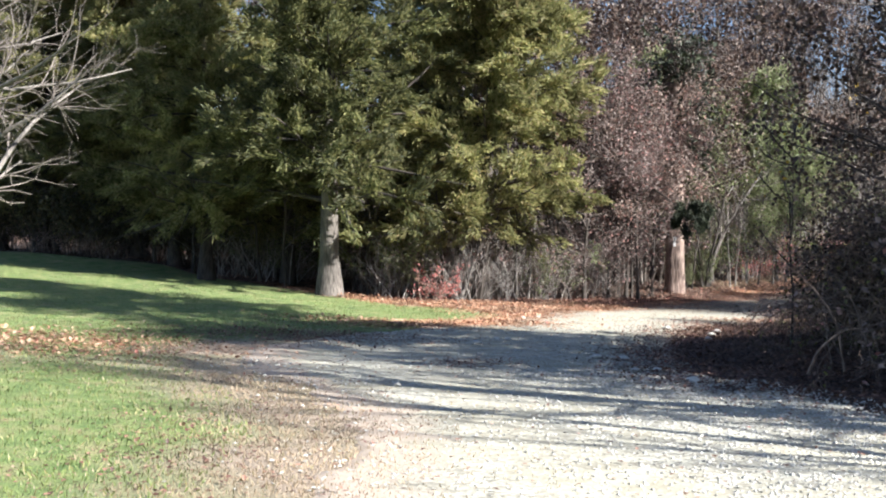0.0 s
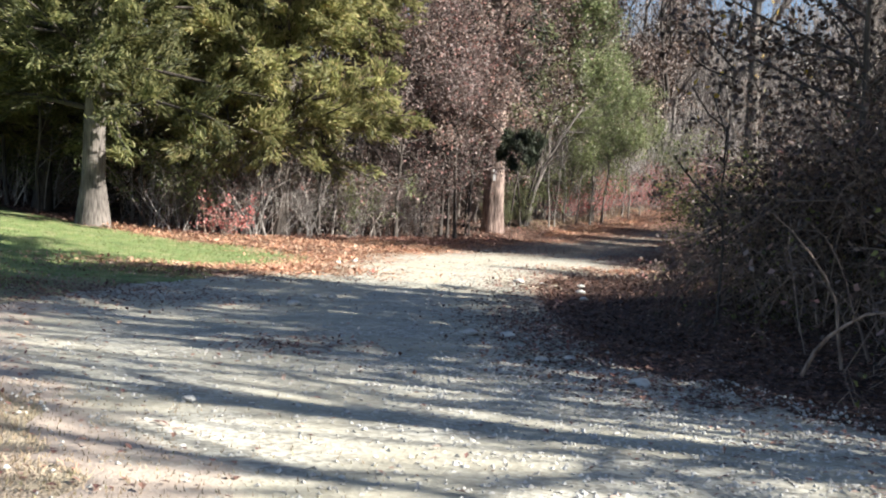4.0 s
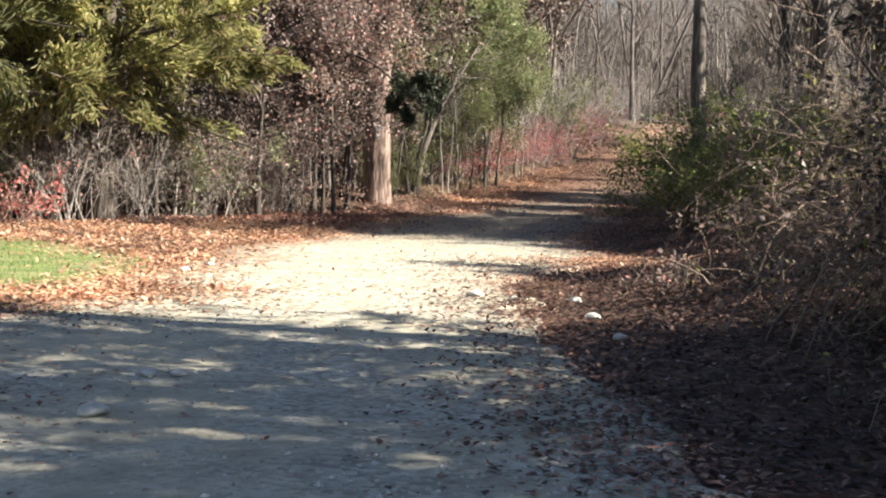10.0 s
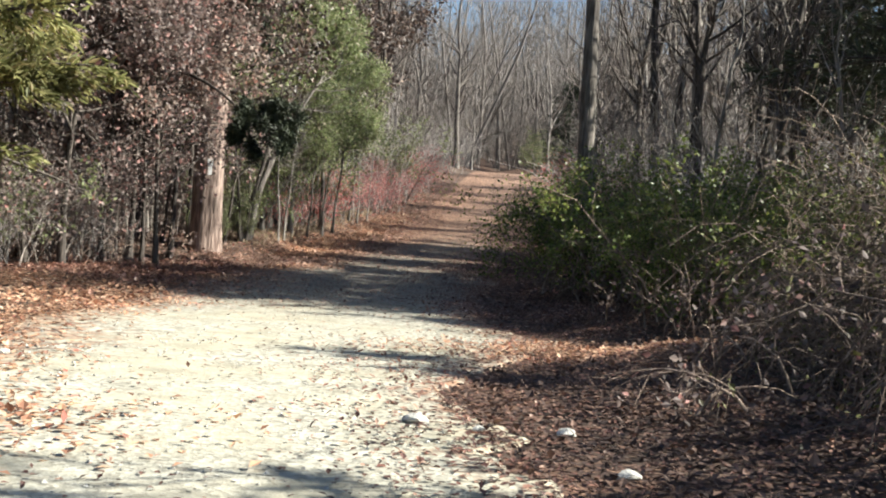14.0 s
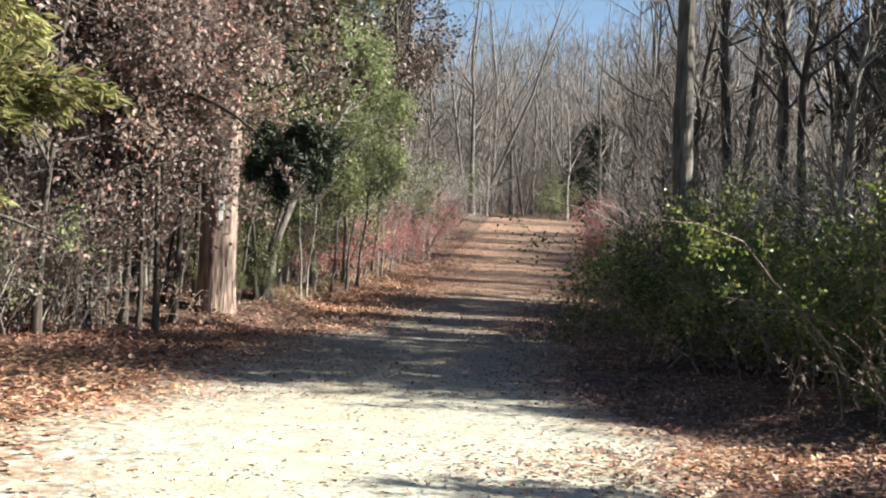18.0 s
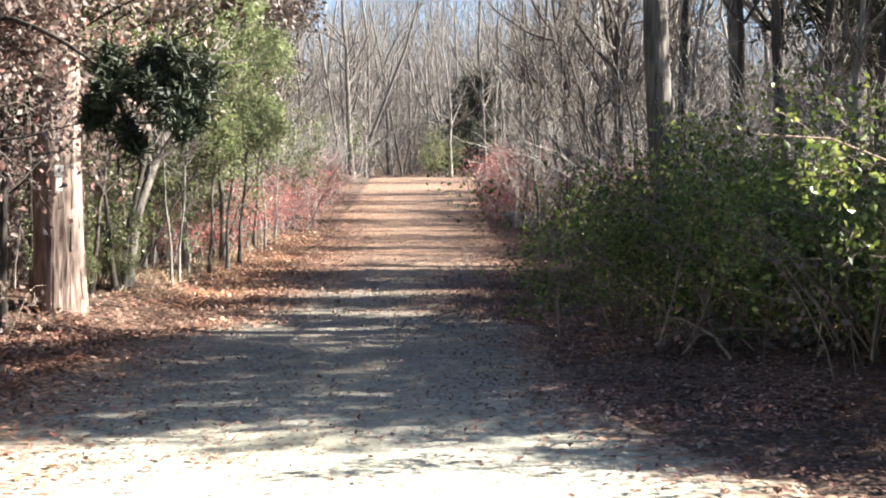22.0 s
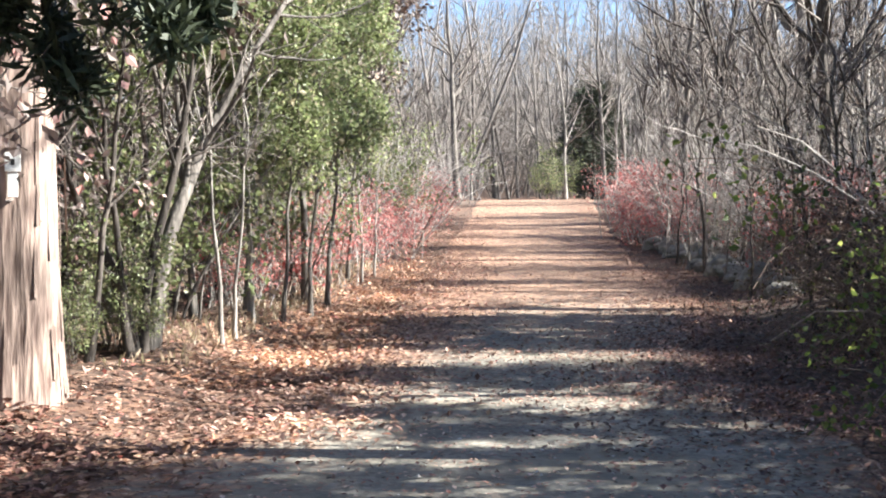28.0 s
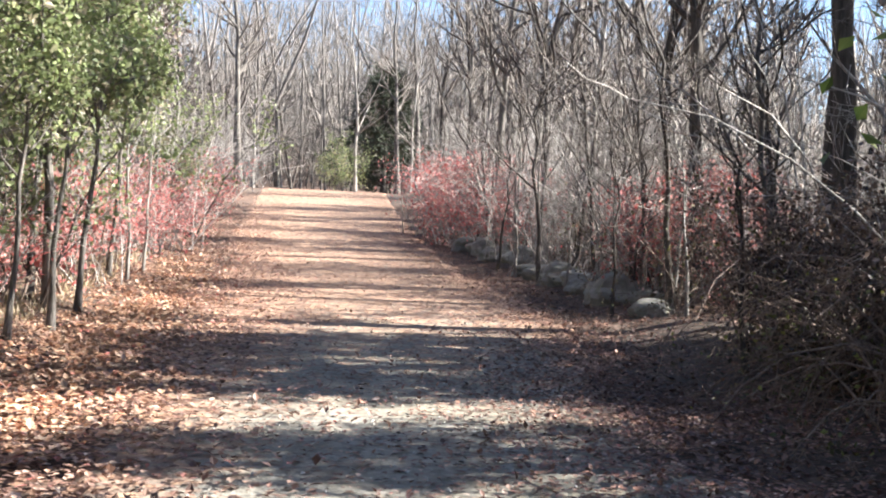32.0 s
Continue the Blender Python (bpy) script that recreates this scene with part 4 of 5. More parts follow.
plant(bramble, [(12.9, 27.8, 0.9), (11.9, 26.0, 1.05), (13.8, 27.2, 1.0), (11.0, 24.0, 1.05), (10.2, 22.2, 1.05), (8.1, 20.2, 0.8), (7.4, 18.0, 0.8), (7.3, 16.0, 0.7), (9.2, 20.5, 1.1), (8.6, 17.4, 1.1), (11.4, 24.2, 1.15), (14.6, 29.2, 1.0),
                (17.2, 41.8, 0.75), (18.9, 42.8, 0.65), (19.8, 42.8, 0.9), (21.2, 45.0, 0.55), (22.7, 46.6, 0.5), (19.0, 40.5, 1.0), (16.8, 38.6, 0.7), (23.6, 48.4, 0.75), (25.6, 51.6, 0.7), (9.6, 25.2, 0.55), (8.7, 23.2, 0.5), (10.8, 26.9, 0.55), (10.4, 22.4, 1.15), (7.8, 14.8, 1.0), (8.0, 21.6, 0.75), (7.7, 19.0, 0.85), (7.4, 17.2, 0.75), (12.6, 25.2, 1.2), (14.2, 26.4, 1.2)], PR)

# ---- grey leafless thickets ----
thicket = shrub(54, "bare_thicket", "grey leafless thicket of crooked stems", 3.4, 28, 0, 0, None, 0.1, M_TWIG_PALE, 160, 24, "bare thickets", 0.1, 0.36, 0.6)
TR = np.random.default_rng(77)
spots = [(12.2, 24.0, 0.95), (0.5, 37.0, 0.72), (1.9, 37.9, 0.66), (-1.5, 37.2, 0.6), (0.9, 38.4, 0.7), (3.3, 39.3, 0.6), (5.2, 40.8, 0.5)]
spots += [(x, y, TR.uniform(0.7, 1.3)) for x, y in scatter(TR, 34, (20, 46), (44, 84), 1.9, 1.6, lambda x, y: right_of(y) + 1.5 < x < right_of(y) + 8)]
spots += [(x, y, TR.uniform(0.6, 1.1)) for x, y in scatter(TR, 34, (-16, 8), (37, 54), 1.0, 1.5)]
spots += [(x, y, TR.uniform(0.7, 1.2)) for x, y in scatter(TR, 22, (8, 40), (46, 88), 1.2, 1.6, lambda x, y: left_of(y) - 7 < x < left_of(y) - 1.2)]
spots += [(22.4, 47.0, 0.8), (23.6, 48.2, 0.9), (21.0, 46.0, 0.7), (25.4, 51.0, 0.9), (26.6, 52.6, 1.0), (24.6, 49.0, 0.95), (28.2, 55.4, 1.0)]
spots += [(x, y, TR.uniform(0.95, 1.3)) for x, y in scatter(TR, 14, (17.5, 26), (34, 46), 2.2, 1.4)]
spots += [(x, y, TR.uniform(0.8, 1.3)) for x, y in scatter(TR, 24, (32, 66), (82, 106), 0.3, 1.6, lambda x, y: (x - AX) * DX + (y - AY) * DY > 70)]
spots += [(x, y, TR.uniform(0.8, 1.2)) for x, y in scatter(TR, 30, (22, 42), (49, 76), 1.6, 1.1, lambda x, y: right_of(y) + 3.0 < x < right_of(y) + 6.0)]
spots = [p for p in spots if not (20.4 < p[0] < 24.5 and 45.2 < p[1] < 50.6)] + [(23.4, 47.6, 0.45), (24.4, 48.0, 0.7)]
plant(thicket, spots, TR)
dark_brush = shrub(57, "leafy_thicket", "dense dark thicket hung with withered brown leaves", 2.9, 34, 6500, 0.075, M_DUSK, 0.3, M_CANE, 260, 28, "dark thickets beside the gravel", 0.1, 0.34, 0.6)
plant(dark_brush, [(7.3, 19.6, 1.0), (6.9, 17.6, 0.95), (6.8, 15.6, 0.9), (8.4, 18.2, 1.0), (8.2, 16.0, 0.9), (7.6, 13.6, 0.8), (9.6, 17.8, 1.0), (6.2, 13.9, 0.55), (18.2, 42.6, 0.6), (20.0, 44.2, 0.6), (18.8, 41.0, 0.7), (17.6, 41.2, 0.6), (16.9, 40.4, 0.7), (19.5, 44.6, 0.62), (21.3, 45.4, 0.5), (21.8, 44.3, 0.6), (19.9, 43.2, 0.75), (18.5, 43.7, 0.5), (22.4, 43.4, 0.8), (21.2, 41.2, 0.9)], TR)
# Shrubs added to darken the gap under the cedars, shade in their leaf colour.
understory = shrub(58, "understory_shrub", "tangled undergrowth below the cedars, coloured dark for their shade", 2.6, 22, 3000, 0.1, M_UNDER_SHADE, 0.15, M_BARK_DARK, 140, 22, "undergrowth below the cedars", 0.14, 0.34, 0.6)
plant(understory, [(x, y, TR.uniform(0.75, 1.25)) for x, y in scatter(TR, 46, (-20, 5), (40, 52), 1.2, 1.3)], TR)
low_brush = shrub(55, "low_brush", "low brown brush with withered leaves", 1.3, 34, 500, 0.08, M_OAK, 0.5, M_CANE, 110, 34, "low brush", 0.1, 0.4, 0.7)
spots = [(x, y, TR.uniform(0.7, 1.3)) for x, y in scatter(TR, 30, (-16, 9), (35, 48), 0.9, 1.1)]
spots += [(x, y, TR.uniform(0.7, 1.2)) for x, y in scatter(TR, 16, (6, 22), (14, 48), 2.6, 1.3, lambda x, y: x < right_of(y) + 6)]
plant(low_brush, spots, TR)

brown_shrub = shrub(56, "brown_shrub", "twiggy shrub hung with pinkish-brown leaves", 2.6, 20, 1500, 0.09, M_OAK, 0.25, M_TWIG, 150, 26, "brown shrubs", 0.12, 0.36, 0.5)
plant(brown_shrub, [(3.2, 39.4, 1.0), (4.2, 40.6, 1.0), (1.6, 38.8, 0.9), (5.5, 42.0, 1.05), (6.1, 44.6, 1.0), (0.2, 38.6, 0.9), (4.2, 42.0, 1.1), (2.6, 40.6, 1.1), (7.4, 45.6, 1.1), (-1.8, 39.2, 0.9), (8.8, 46.8, 1.0), (7.9, 14.6, 1.2), (8.8, 18.8, 1.2), (11.8, 52.0, 1.1), (15.0, 57.5, 1.1)], TR)

# ---- red shrubs ----
red_bush = shrub(61, "red_shrub", "small shrub in bright red autumn leaf", 1.2, 12, 420, 0.09, M_RED, 0.2, M_CANE, 90, 28, "red shrubs", 0.09, 0.35, 0.2)
plant(red_bush, [(-0.3, 35.5, 0.85), (14.6, 52.8, 1.2), (15.7, 54.6, 1.1), (13.3, 51.3, 0.9)], PR)
pink_bush = shrub(62, "red_shrub", "twiggy shrub thinly hung with dull red leaves", 1.9, 22, 1250, 0.078, M_RED, 0.15, M_TWIG_PALE, 150, 24, "red shrubs", 0.12, 0.35, 0.4)
spots = [(17.2, 57.0, 0.7), (20.0, 61.2, 0.9), (21.3, 63.4, 1.0), (24.2, 68.0, 1.0), (26.0, 71.0, 1.0), (30.0, 77.0, 1.0), (12.6, 50.1, 0.6), (15.3, 53.9, 0.8), (18.7, 59.3, 0.8), (22.7, 65.8, 0.9), (28.0, 74.0, 1.0), (25.2, 48.6, 0.7), (29.2, 55.2, 0.9), (32.0, 60.2, 1.0),
         (30.6, 62.0, 1.1), (31.6, 59.4, 1.1), (31.8, 64.2, 1.2), (33.6, 66.6, 1.1), (35.2, 69.4, 1.1), (37.4, 72.4, 1.1), (30.4, 57.0, 0.9), (28.2, 52.8, 0.8), (26.6, 50.2, 0.8), (10.9, 25.0, 0.6), (40, 76.5, 1.1), (24.2, 49.9, 0.95), (24.9, 51.2, 0.9), (25.9, 51.2, 1.0), (27.0, 53.2, 1.0), (29.8, 59.6, 1.0), (25.0, 50.2, 1.0), (26.2, 50.8, 1.1), (24.5, 48.8, 0.9), (27.2, 51.8, 1.15), (25.6, 49.4, 1.05), (32.3, 65.2, 1.2), (32.8, 63.6, 1.2), (31.7, 62.4, 1.0), (33.2, 67.2, 1.1), (34.0, 65.4, 1.3)]
plant(pink_bush, spots, PR)

yellow_sap = leafy_tree(63, "yellow_sapling", "thin sapling with a few bright yellow leaves", 3.6, 0.02, 16, 0.09, M_YELLOW, limbs=7, boughs=24, twigs=50, first=0.4, reach=0.3, spread=0.04, group="yellow saplings", sides=6)
plant(yellow_sap, [(5.3, 18.4, 0.95, 150), (7.3, 21.4, 1.1, 200)], PR)

# ---- saplings and bare trees ----
sap_a = bare_tree(71, "thin grey bare sapling", 4.6, 0.032, 8, 34, 70, M_BARK_PALE, first=0.35, reach=0.26, wig=0.03, sides=6)
sap_b = bare_tree(72, "crooked dark bare sapling", 5.4, 0.045, 9, 36, 80, M_BARK_DARK, first=0.3, reach=0.3, wig=0.04, lean=0.12, sides=6)
SR = np.random.default_rng(91)
left_line = [(x, y, SR.uniform(0.6, 1.15)) for x, y in scatter(SR, 90, (8, 34), (44, 84), 0.75, 0.4, lambda x, y: left_of(y) - 3.2 < x)]
lawn_line = [(x, y, SR.uniform(0.7, 1.2)) for x, y in scatter(SR, 44, (-16, 8.2), (34, 50), 0.7, 0.6)]
right_line = [(x, y, SR.uniform(0.7, 1.2)) for x, y in scatter(SR, 30, (10, 46), (24, 84), 1.2, 0.8, lambda x, y: right_of(y) + (5.0 if y < 36 else 1.2) < x < right_of(y) + 8)]
mixed_spots = left_line + lawn_line + right_line
plant(sap_a, mixed_spots[::2] + [(6.4, 42.3, 0.7), (10.9, 45.9, 0.8), (11.25, 46.5, 0.75), (12.1, 48.2, 0.8)], SR)
plant(sap_b, mixed_spots[1::2] + [(0.2, 37.6, 1.1), (0.9, 37.9, 1.2), (1.2, 37.4, 0.9), (2.4, 38.4, 1.1), (3.0, 39.0, 1.2), (-2.2, 38.0, 1.2), (-5.0, 39.6, 1.2), (-6.0, 41.0, 1.3), (-8.6, 42.6, 1.3), (-10.4, 44.6, 1.3), (7.45, 43.7, 0.8), (6.0, 42.8, 1.0), (9.7, 45.1, 0.9, 250), (9.25, 45.0, 0.85, 80)], SR)

tree_a = bare_tree(81, "tall straight grey tree, leafless", 15, 0.17, 16, 90, 230, M_BARK_GREY, first=0.34, reach=0.26)
tree_b = bare_tree(82, "tall forked leafless tree with dark bark", 13, 0.14, 16, 90, 230, M_BARK_DARK, first=0.25, reach=0.33, lean=0.08, wig=0.02, up=1.1)
tree_c = bare_tree(83, "slim leafless tree with pale bark", 11, 0.09, 14, 80, 210, M_BARK_PALE, first=0.25, reach=0.28, lean=0.06, wig=0.02)
BR = np.random.default_rng(95)
near_right = [(14.61, 37.98, 1.15, 10)]
tree_d = bare_tree(84, "tall straight leafless tree with dark bark", 14, 0.17, 15, 80, 200, M_BARK_DARK, first=0.38, reach=0.26, lean=0.03)
plant(tree_d, [(21.97, 45.69, 1.0, 200), (23.3, 46.9, 1.0, 70), (18.6, 39.6, 0.7, 150), (20.6, 42.6, 0.65, 330), (19.4, 38.6, 0.75, 20), (21.6, 41.2, 0.8, 110)], BR)
woods = [(x, y) for x, y in scatter(BR, 26, (18, 60), (36, 100), 4.5, 2.2, lambda x, y: x < right_of(y) + 20)]
woods += [(x, y) for x, y in scatter(BR, 30, (2, 44), (46, 104), 2.6, 1.9, lambda x, y: x > left_of(y) - 18)]
woods += [(x, y) for x, y in scatter(BR, 26, (-22, 8), (42, 66), 2.0, 1.9)]
for x, y in scatter(BR, 30, (26, 90), (74, 130), 0.5, 2.4, lambda x, y: (x - AX) * DX + (y - AY) * DY > 71):
    woods.append((x, y))
woods += [(x, y) for x, y in scatter(BR, 34, (20, 54), (42, 82), 2.2, 1.5, lambda x, y: x < right_of(y) + 9)]
woods += [(45.6, 85.2), (47.4, 88.6), (48.6, 86.4), (46.8, 91.6), (38.2, 89.2), (40.0, 92.6), (43.0, 96.0), (50.2, 90.4)]
woods = [(x, y, BR.uniform(0.75, 1.15)) for x, y in woods]
plant(tree_a, near_right + woods[::3], BR)
# Those at y < 17 stand unseen, added to streak the gravel with shade.
plant(tree_b, woods[1::3] + [(21.0, 39.0, 0.9), (23.0, 42.5, 1.0), (26, 44, 1.0), (11.6, 16.2, 0.8), (9.6, 9.6, 0.75), (11.5, 9.6, 0.8), (12.8, 8.8, 1.0), (14.6, 9.8, 1.1), (13.0, 6.5, 1.1), (15.5, 5.2, 1.2), (11.4, 7.6, 1.0), (12.4, 4.6, 1.1), (16.5, 7.4, 1.2), (12.2, 10.4, 1.05), (14.8, 8.0, 1.1), (18.0, 36.2, 0.8)], BR)
plant(tree_c, woods[2::3] + [(16.8, 36.9, 0.7), (16.4, 33.0, 0.6)], BR)

# the spreading pale tree on the lawn
lawn_tree = bare_tree(85, "wide-spreading pale grey leafless tree on the lawn", 8.5, 0.2, 34, 320, 1300, M_BARK_PALE, first=0.14, reach=0.66, up=0.3, angle=66)
lawn_tree.matrix_basis = spot(-12.8, 31.0, 60)

# unseen slim pole, added to cast the shadow that lies across the gravel
pole = thing("dead_sapling", "slim leaning bare pole out of view, placed to cast its shadow", "tree")
pu = np.linspace(0, 1, 8)
pp = np.stack([-0.95 * pu + 0.02 * np.sin(7 * pu), -1.4 * pu, 2.32 * pu - 0.08], -1)[None]
part("trunk", quick_mesh("trunk", *tubes(pp, np.linspace(0.045, 0.03, 8)[None], 8)), M_BARK_DARK, pole)
pole.location = on_ground(6.0, 9.8)


# ---- woods in the distance ----
def far_woods():
    rng = np.random.default_rng(99)
    x, y = rng.uniform(-90, 230, 4600), rng.uniform(50, 250, 4600)
    # thicker beyond the head of the lane
    sa, qa = rng.uniform(78, 190, 2200), rng.normal(0, 26, 2200)
    x, y = np.concatenate([x, AX + sa * DX + qa * DY]), np.concatenate([y, AY + sa * DY - qa * DX])
    n = len(x)
    s, q = (x - AX) * DX + (y - AY) * DY, (x - AX) * DY - (y - AY) * DX
    way = np.degrees(np.arctan2(x - 5, y - 28))
    keep = ((s > 72) | (np.abs(q) > 24)) & (way > -48) & (way < 68) & (rng.uniform(0, 1, n) < np.interp(s, [60, 110, 240], [1, 0.75, 0.35]))
    keep &= ~((np.abs(q - 0) < 4.5) & (s < 85)) & (y > far_lawn(x) + 8)
    x, y = x[keep], y[keep]
    n = len(x)
    h = np.where(rng.uniform(0, 1, n) < 0.45, rng.uniform(2, 5, n), rng.uniform(8, 19, n))
    base = np.stack([x, y, height(x, y) - 0.2], -1)
    top = base + np.stack([rng.normal(0, 0.2, n) * h, rng.normal(0, 0.2, n) * h, h], -1)
    midp = (base + top) / 2 + rng.normal(0, 0.3, (n, 3))
    p = np.stack([base, midp, top], 1)
    r = np.stack([h * 0.0062, h * 0.0045, h * 0.0012], 1) * rng.uniform(0.6, 1.5, (n, 1))
    a, ar = spawn(rng, p, r, n * 14, 0.08, 1, 48, 4.0, 0.5, 0.22, 4, 0.55, 0.013)
    b, br = spawn(rng, a, ar, n * 32, 0.1, 1, 55, 1.7, 0.2, 0.2, 2, 0.6, 0.01)
    ob = new("far_woods", quick_mesh("far_woods", *joined([tubes(p, r, 4), tubes(a, ar, 3), tubes(b, br, 3)])))
    ob.data.materials.append(M_FAR)
    tagged(ob, "distant grey leafless woods", "woods", kind="stuff")


far_woods()


# ---- stones ----
def stone_mesh(seed, flat=0.6, sub=2):
    bm = bmesh.new()
    bmesh.ops.create_icosphere(bm, subdivisions=sub, radius=0.5)
    rng = random.Random(seed)
    off = Vector((rng.uniform(0, 50), rng.uniform(0, 50), 0))
    for v in bm.verts:
        d = 1 + 0.32 * noise.noise(v.co * 2.2 + off) + 0.12 * noise.noise(v.co * 6 + off)
        v.co = Vector((v.co.x * d, v.co.y * d * 0.8, max(v.co.z * d * flat, -0.18)))
    me = bpy.data.meshes.new("rock")
    bm.to_mesh(me)
    bm.free()
    me.materials.append(M_ROCK)
    return me


ROCKS = [stone_mesh(i, 0.55 + 0.1 * (i % 3), 3) for i in range(4)]
RR = random.Random(3)
for i in range(17):
    u = i / 16
    x, y = 22.6 + 8.6 * u + RR.uniform(-0.25, 0.25), 49.2 + 14.2 * u + RR.uniform(-0.2, 0.2)
    ob = tagged(new("boulder", ROCKS[i % 4]), "weathered grey boulder in a low row beside the lane", "rock", "row of boulders")
    sc = RR.uniform(0.65, 1.25) * (1.25 if i in (15, 16) else 1)
    ob.matrix_basis = pose(*on_ground(x, y, 0.03), 0, 0, RR.uniform(0, 360)) @ Matrix.Diagonal((sc, sc, sc * 0.85, 1))
PALE = stone_mesh(11, 0.5, 2).copy()
PALE.materials.clear()
PALE.materials.append(M_GRAVELSTONE)
for x, y, sc in ((0.62, 19.82, 0.2), (0.99, 20.97, 0.13), (1.19, 20.95, 0.12), (2.55, 15.75, 0.14), (2.85, 15.9, 0.12), (3.05, 14.6, 0.2), (-0.44, 13.4, 0.1), (2.27, 17.5, 0.2), (2.65, 17.43, 0.18), (4.85, 22.0, 0.15), (1.9, 27.6, 0.16), (2.3, 28.4, 0.12), (4.7, 25.2, 0.2), (5.2, 23.3, 0.17), (5.6, 24.6, 0.16), (5.0, 24.8, 0.12)):
    ob = tagged(new("rock", PALE), "pale loose stone lying on the gravel", "rock", "loose stones")
    ob.matrix_basis = pose(*on_ground(x, y, 0.055), 0, 0, RR.uniform(0, 360)) @ Matrix.Diagonal((sc, sc, sc * 0.8, 1))

# gravel: the nearest stones singly, the rest together
GR = np.random.default_rng(8)
octa = np.array([(1, 0, 0), (-1, 0, 0), (0, 1, 0), (0, -1, 0), (0, 0, 1), (0, 0, -1)], float)
octf = np.array([(0, 2, 4), (2, 1, 4), (1, 3, 4), (3, 0, 4), (2, 0, 5), (1, 2, 5), (3, 1, 5), (0, 3, 5)])


def chip_cloud(rng, x, y, size):
    n = len(x)
    v = octa[None] * rng.uniform(0.6, 1.3, (n, 6, 1)) * np.array([1, 0.8, 0.6]) + rng.normal(0, 0.16, (n, 6, 3))
    a = rng.uniform(0, 2 * np.pi, n)
    c, s = np.cos(a)[:, None], np.sin(a)[:, None]
    v = np.stack([v[..., 0] * c - v[..., 1] * s, v[..., 0] * s + v[..., 1] * c, v[..., 2]], -1) * size[:, None, None]
    v += np.stack([x, y, height(x, y) + 0.03 + size * 0.15], -1)[:, None]
    return v.reshape(-1, 3), (octf[None] + np.arange(n)[:, None, None] * 6).reshape(-1, 3)


n = 46000
gyy = np.concatenate([GR.uniform(5, 16, n // 2), GR.uniform(14, 30, n // 3), GR.uniform(28, 46, n - n // 2 - n // 3)])
guu = GR.beta(1.3, 1.0, n)
gxx = left_of(gyy) + 0.1 - 1.2 * GR.uniform(0, 1, n) ** 2 * (gyy < 16) + (right_of(gyy) - left_of(gyy) + 0.3) * guu
keep = ((gyy < 15) | (gxx < right_of(gyy) - 0.35)) & (GR.uniform(0, 1, n) < np.where(gyy < 18, 0.16, 0.05) + 0.7 * np.clip((gxx - 0.5) / 2.5, 0, 1) * (gyy < 19) + 0.12 * (np.sin(gxx * 1.9) * np.sin(gyy * 1.3) > 0.2))
gravel = new("gravel", quick_mesh("gravel", *chip_cloud(GR, gxx[keep], gyy[keep], GR.uniform(0.008, 0.024, keep.sum())), False))
gravel.data.materials.append(M_GRAVELSTONE)
tagged(gravel, "loose pale crushed stone on the lane", "gravel", kind="stuff")


# ---- fallen leaves, grass ----
def leaf_litter(name, label, seed, x, y, size, mat, lift=0.03):
    rng = np.random.default_rng(seed)
    pos = np.stack([x, y, height(x, y) + rng.uniform(0.014, lift, len(x)) + 0.018 * ((x > left_of(y)) & (x < right_of(y)))], -1)
    ob = new(name, quick_mesh(name, *leaf_quads(rng, pos, size, 0.34, 0.88), False))
    ob.data.materials.append(mat)
    tagged(ob, label, "fallen leaves", kind="stuff")


FR = np.random.default_rng(12)
# along both verges of the lane
n = 42000
fy = 41 + 40 * FR.beta(1.0, 1.7, n)
side = FR.uniform(0, 1, n) < 0.58
fx = np.where(side, left_of(fy) - 0.4 + FR.normal(0, 1.15, n), right_of(fy) + 0.5 + FR.normal(0, 1.2, n))
# The right verge takes darker leaves, its shade put into the colour.
leaf_litter("verge_leaves", "drift of orange-brown fallen leaves along the lane's verge", 1, fx[side], fy[side], 0.07, M_FALLEN, 0.06)
leaf_litter("shade_leaves", "russet fallen leaves along the lane's shaded verge, coloured darker for the shade", 14, fx[~side], fy[~side], 0.055, M_FALLEN_RED, 0.05)
# Brighter leaf copy stands for sun on the left verge.
n = 9000
fy = 44 + 20 * FR.beta(1.0, 1.6, n)
leaf_litter("sunny_verge_leaves", "yellow-orange leaves banked along the sunny verge, brightened for the sun", 18, left_of(fy) - 0.7 + FR.normal(0, 0.5, n), fy, 0.085, M_FALLEN_LIT, 0.07)
# the drift between lawn and woods
n = 95000
fx, fy = FR.uniform(-12, 8.5, n), FR.uniform(26, 47, n)
edge = lawn_edge(fy)
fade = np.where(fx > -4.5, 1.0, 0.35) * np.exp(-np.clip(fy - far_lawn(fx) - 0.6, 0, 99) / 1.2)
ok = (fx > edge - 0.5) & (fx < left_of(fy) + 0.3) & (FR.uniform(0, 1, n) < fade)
# Sunny part takes the bright copy; the rest is coloured dark for shade.
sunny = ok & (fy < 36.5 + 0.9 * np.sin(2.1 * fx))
leaf_litter("lawn_edge_leaves", "thick drift of orange leaves at the lawn's edge", 2, fx[sunny], fy[sunny], 0.088, M_FALLEN_LIT, 0.09)
leaf_litter("wood_edge_leaves", "russet leaves below the trees by the lane, coloured darker for the shade", 20, fx[ok & ~sunny], fy[ok & ~sunny], 0.09, M_FALLEN_RED, 0.08)
n = 2600
fy = FR.uniform(24, 36, n)
leaf_litter("lawn_tip_leaves", "orange leaves straggling over the lawn's edge", 21, lawn_edge(fy) - 0.5 + FR.normal(0, 0.6, n), fy, 0.075, M_FALLEN_LIT, 0.06)
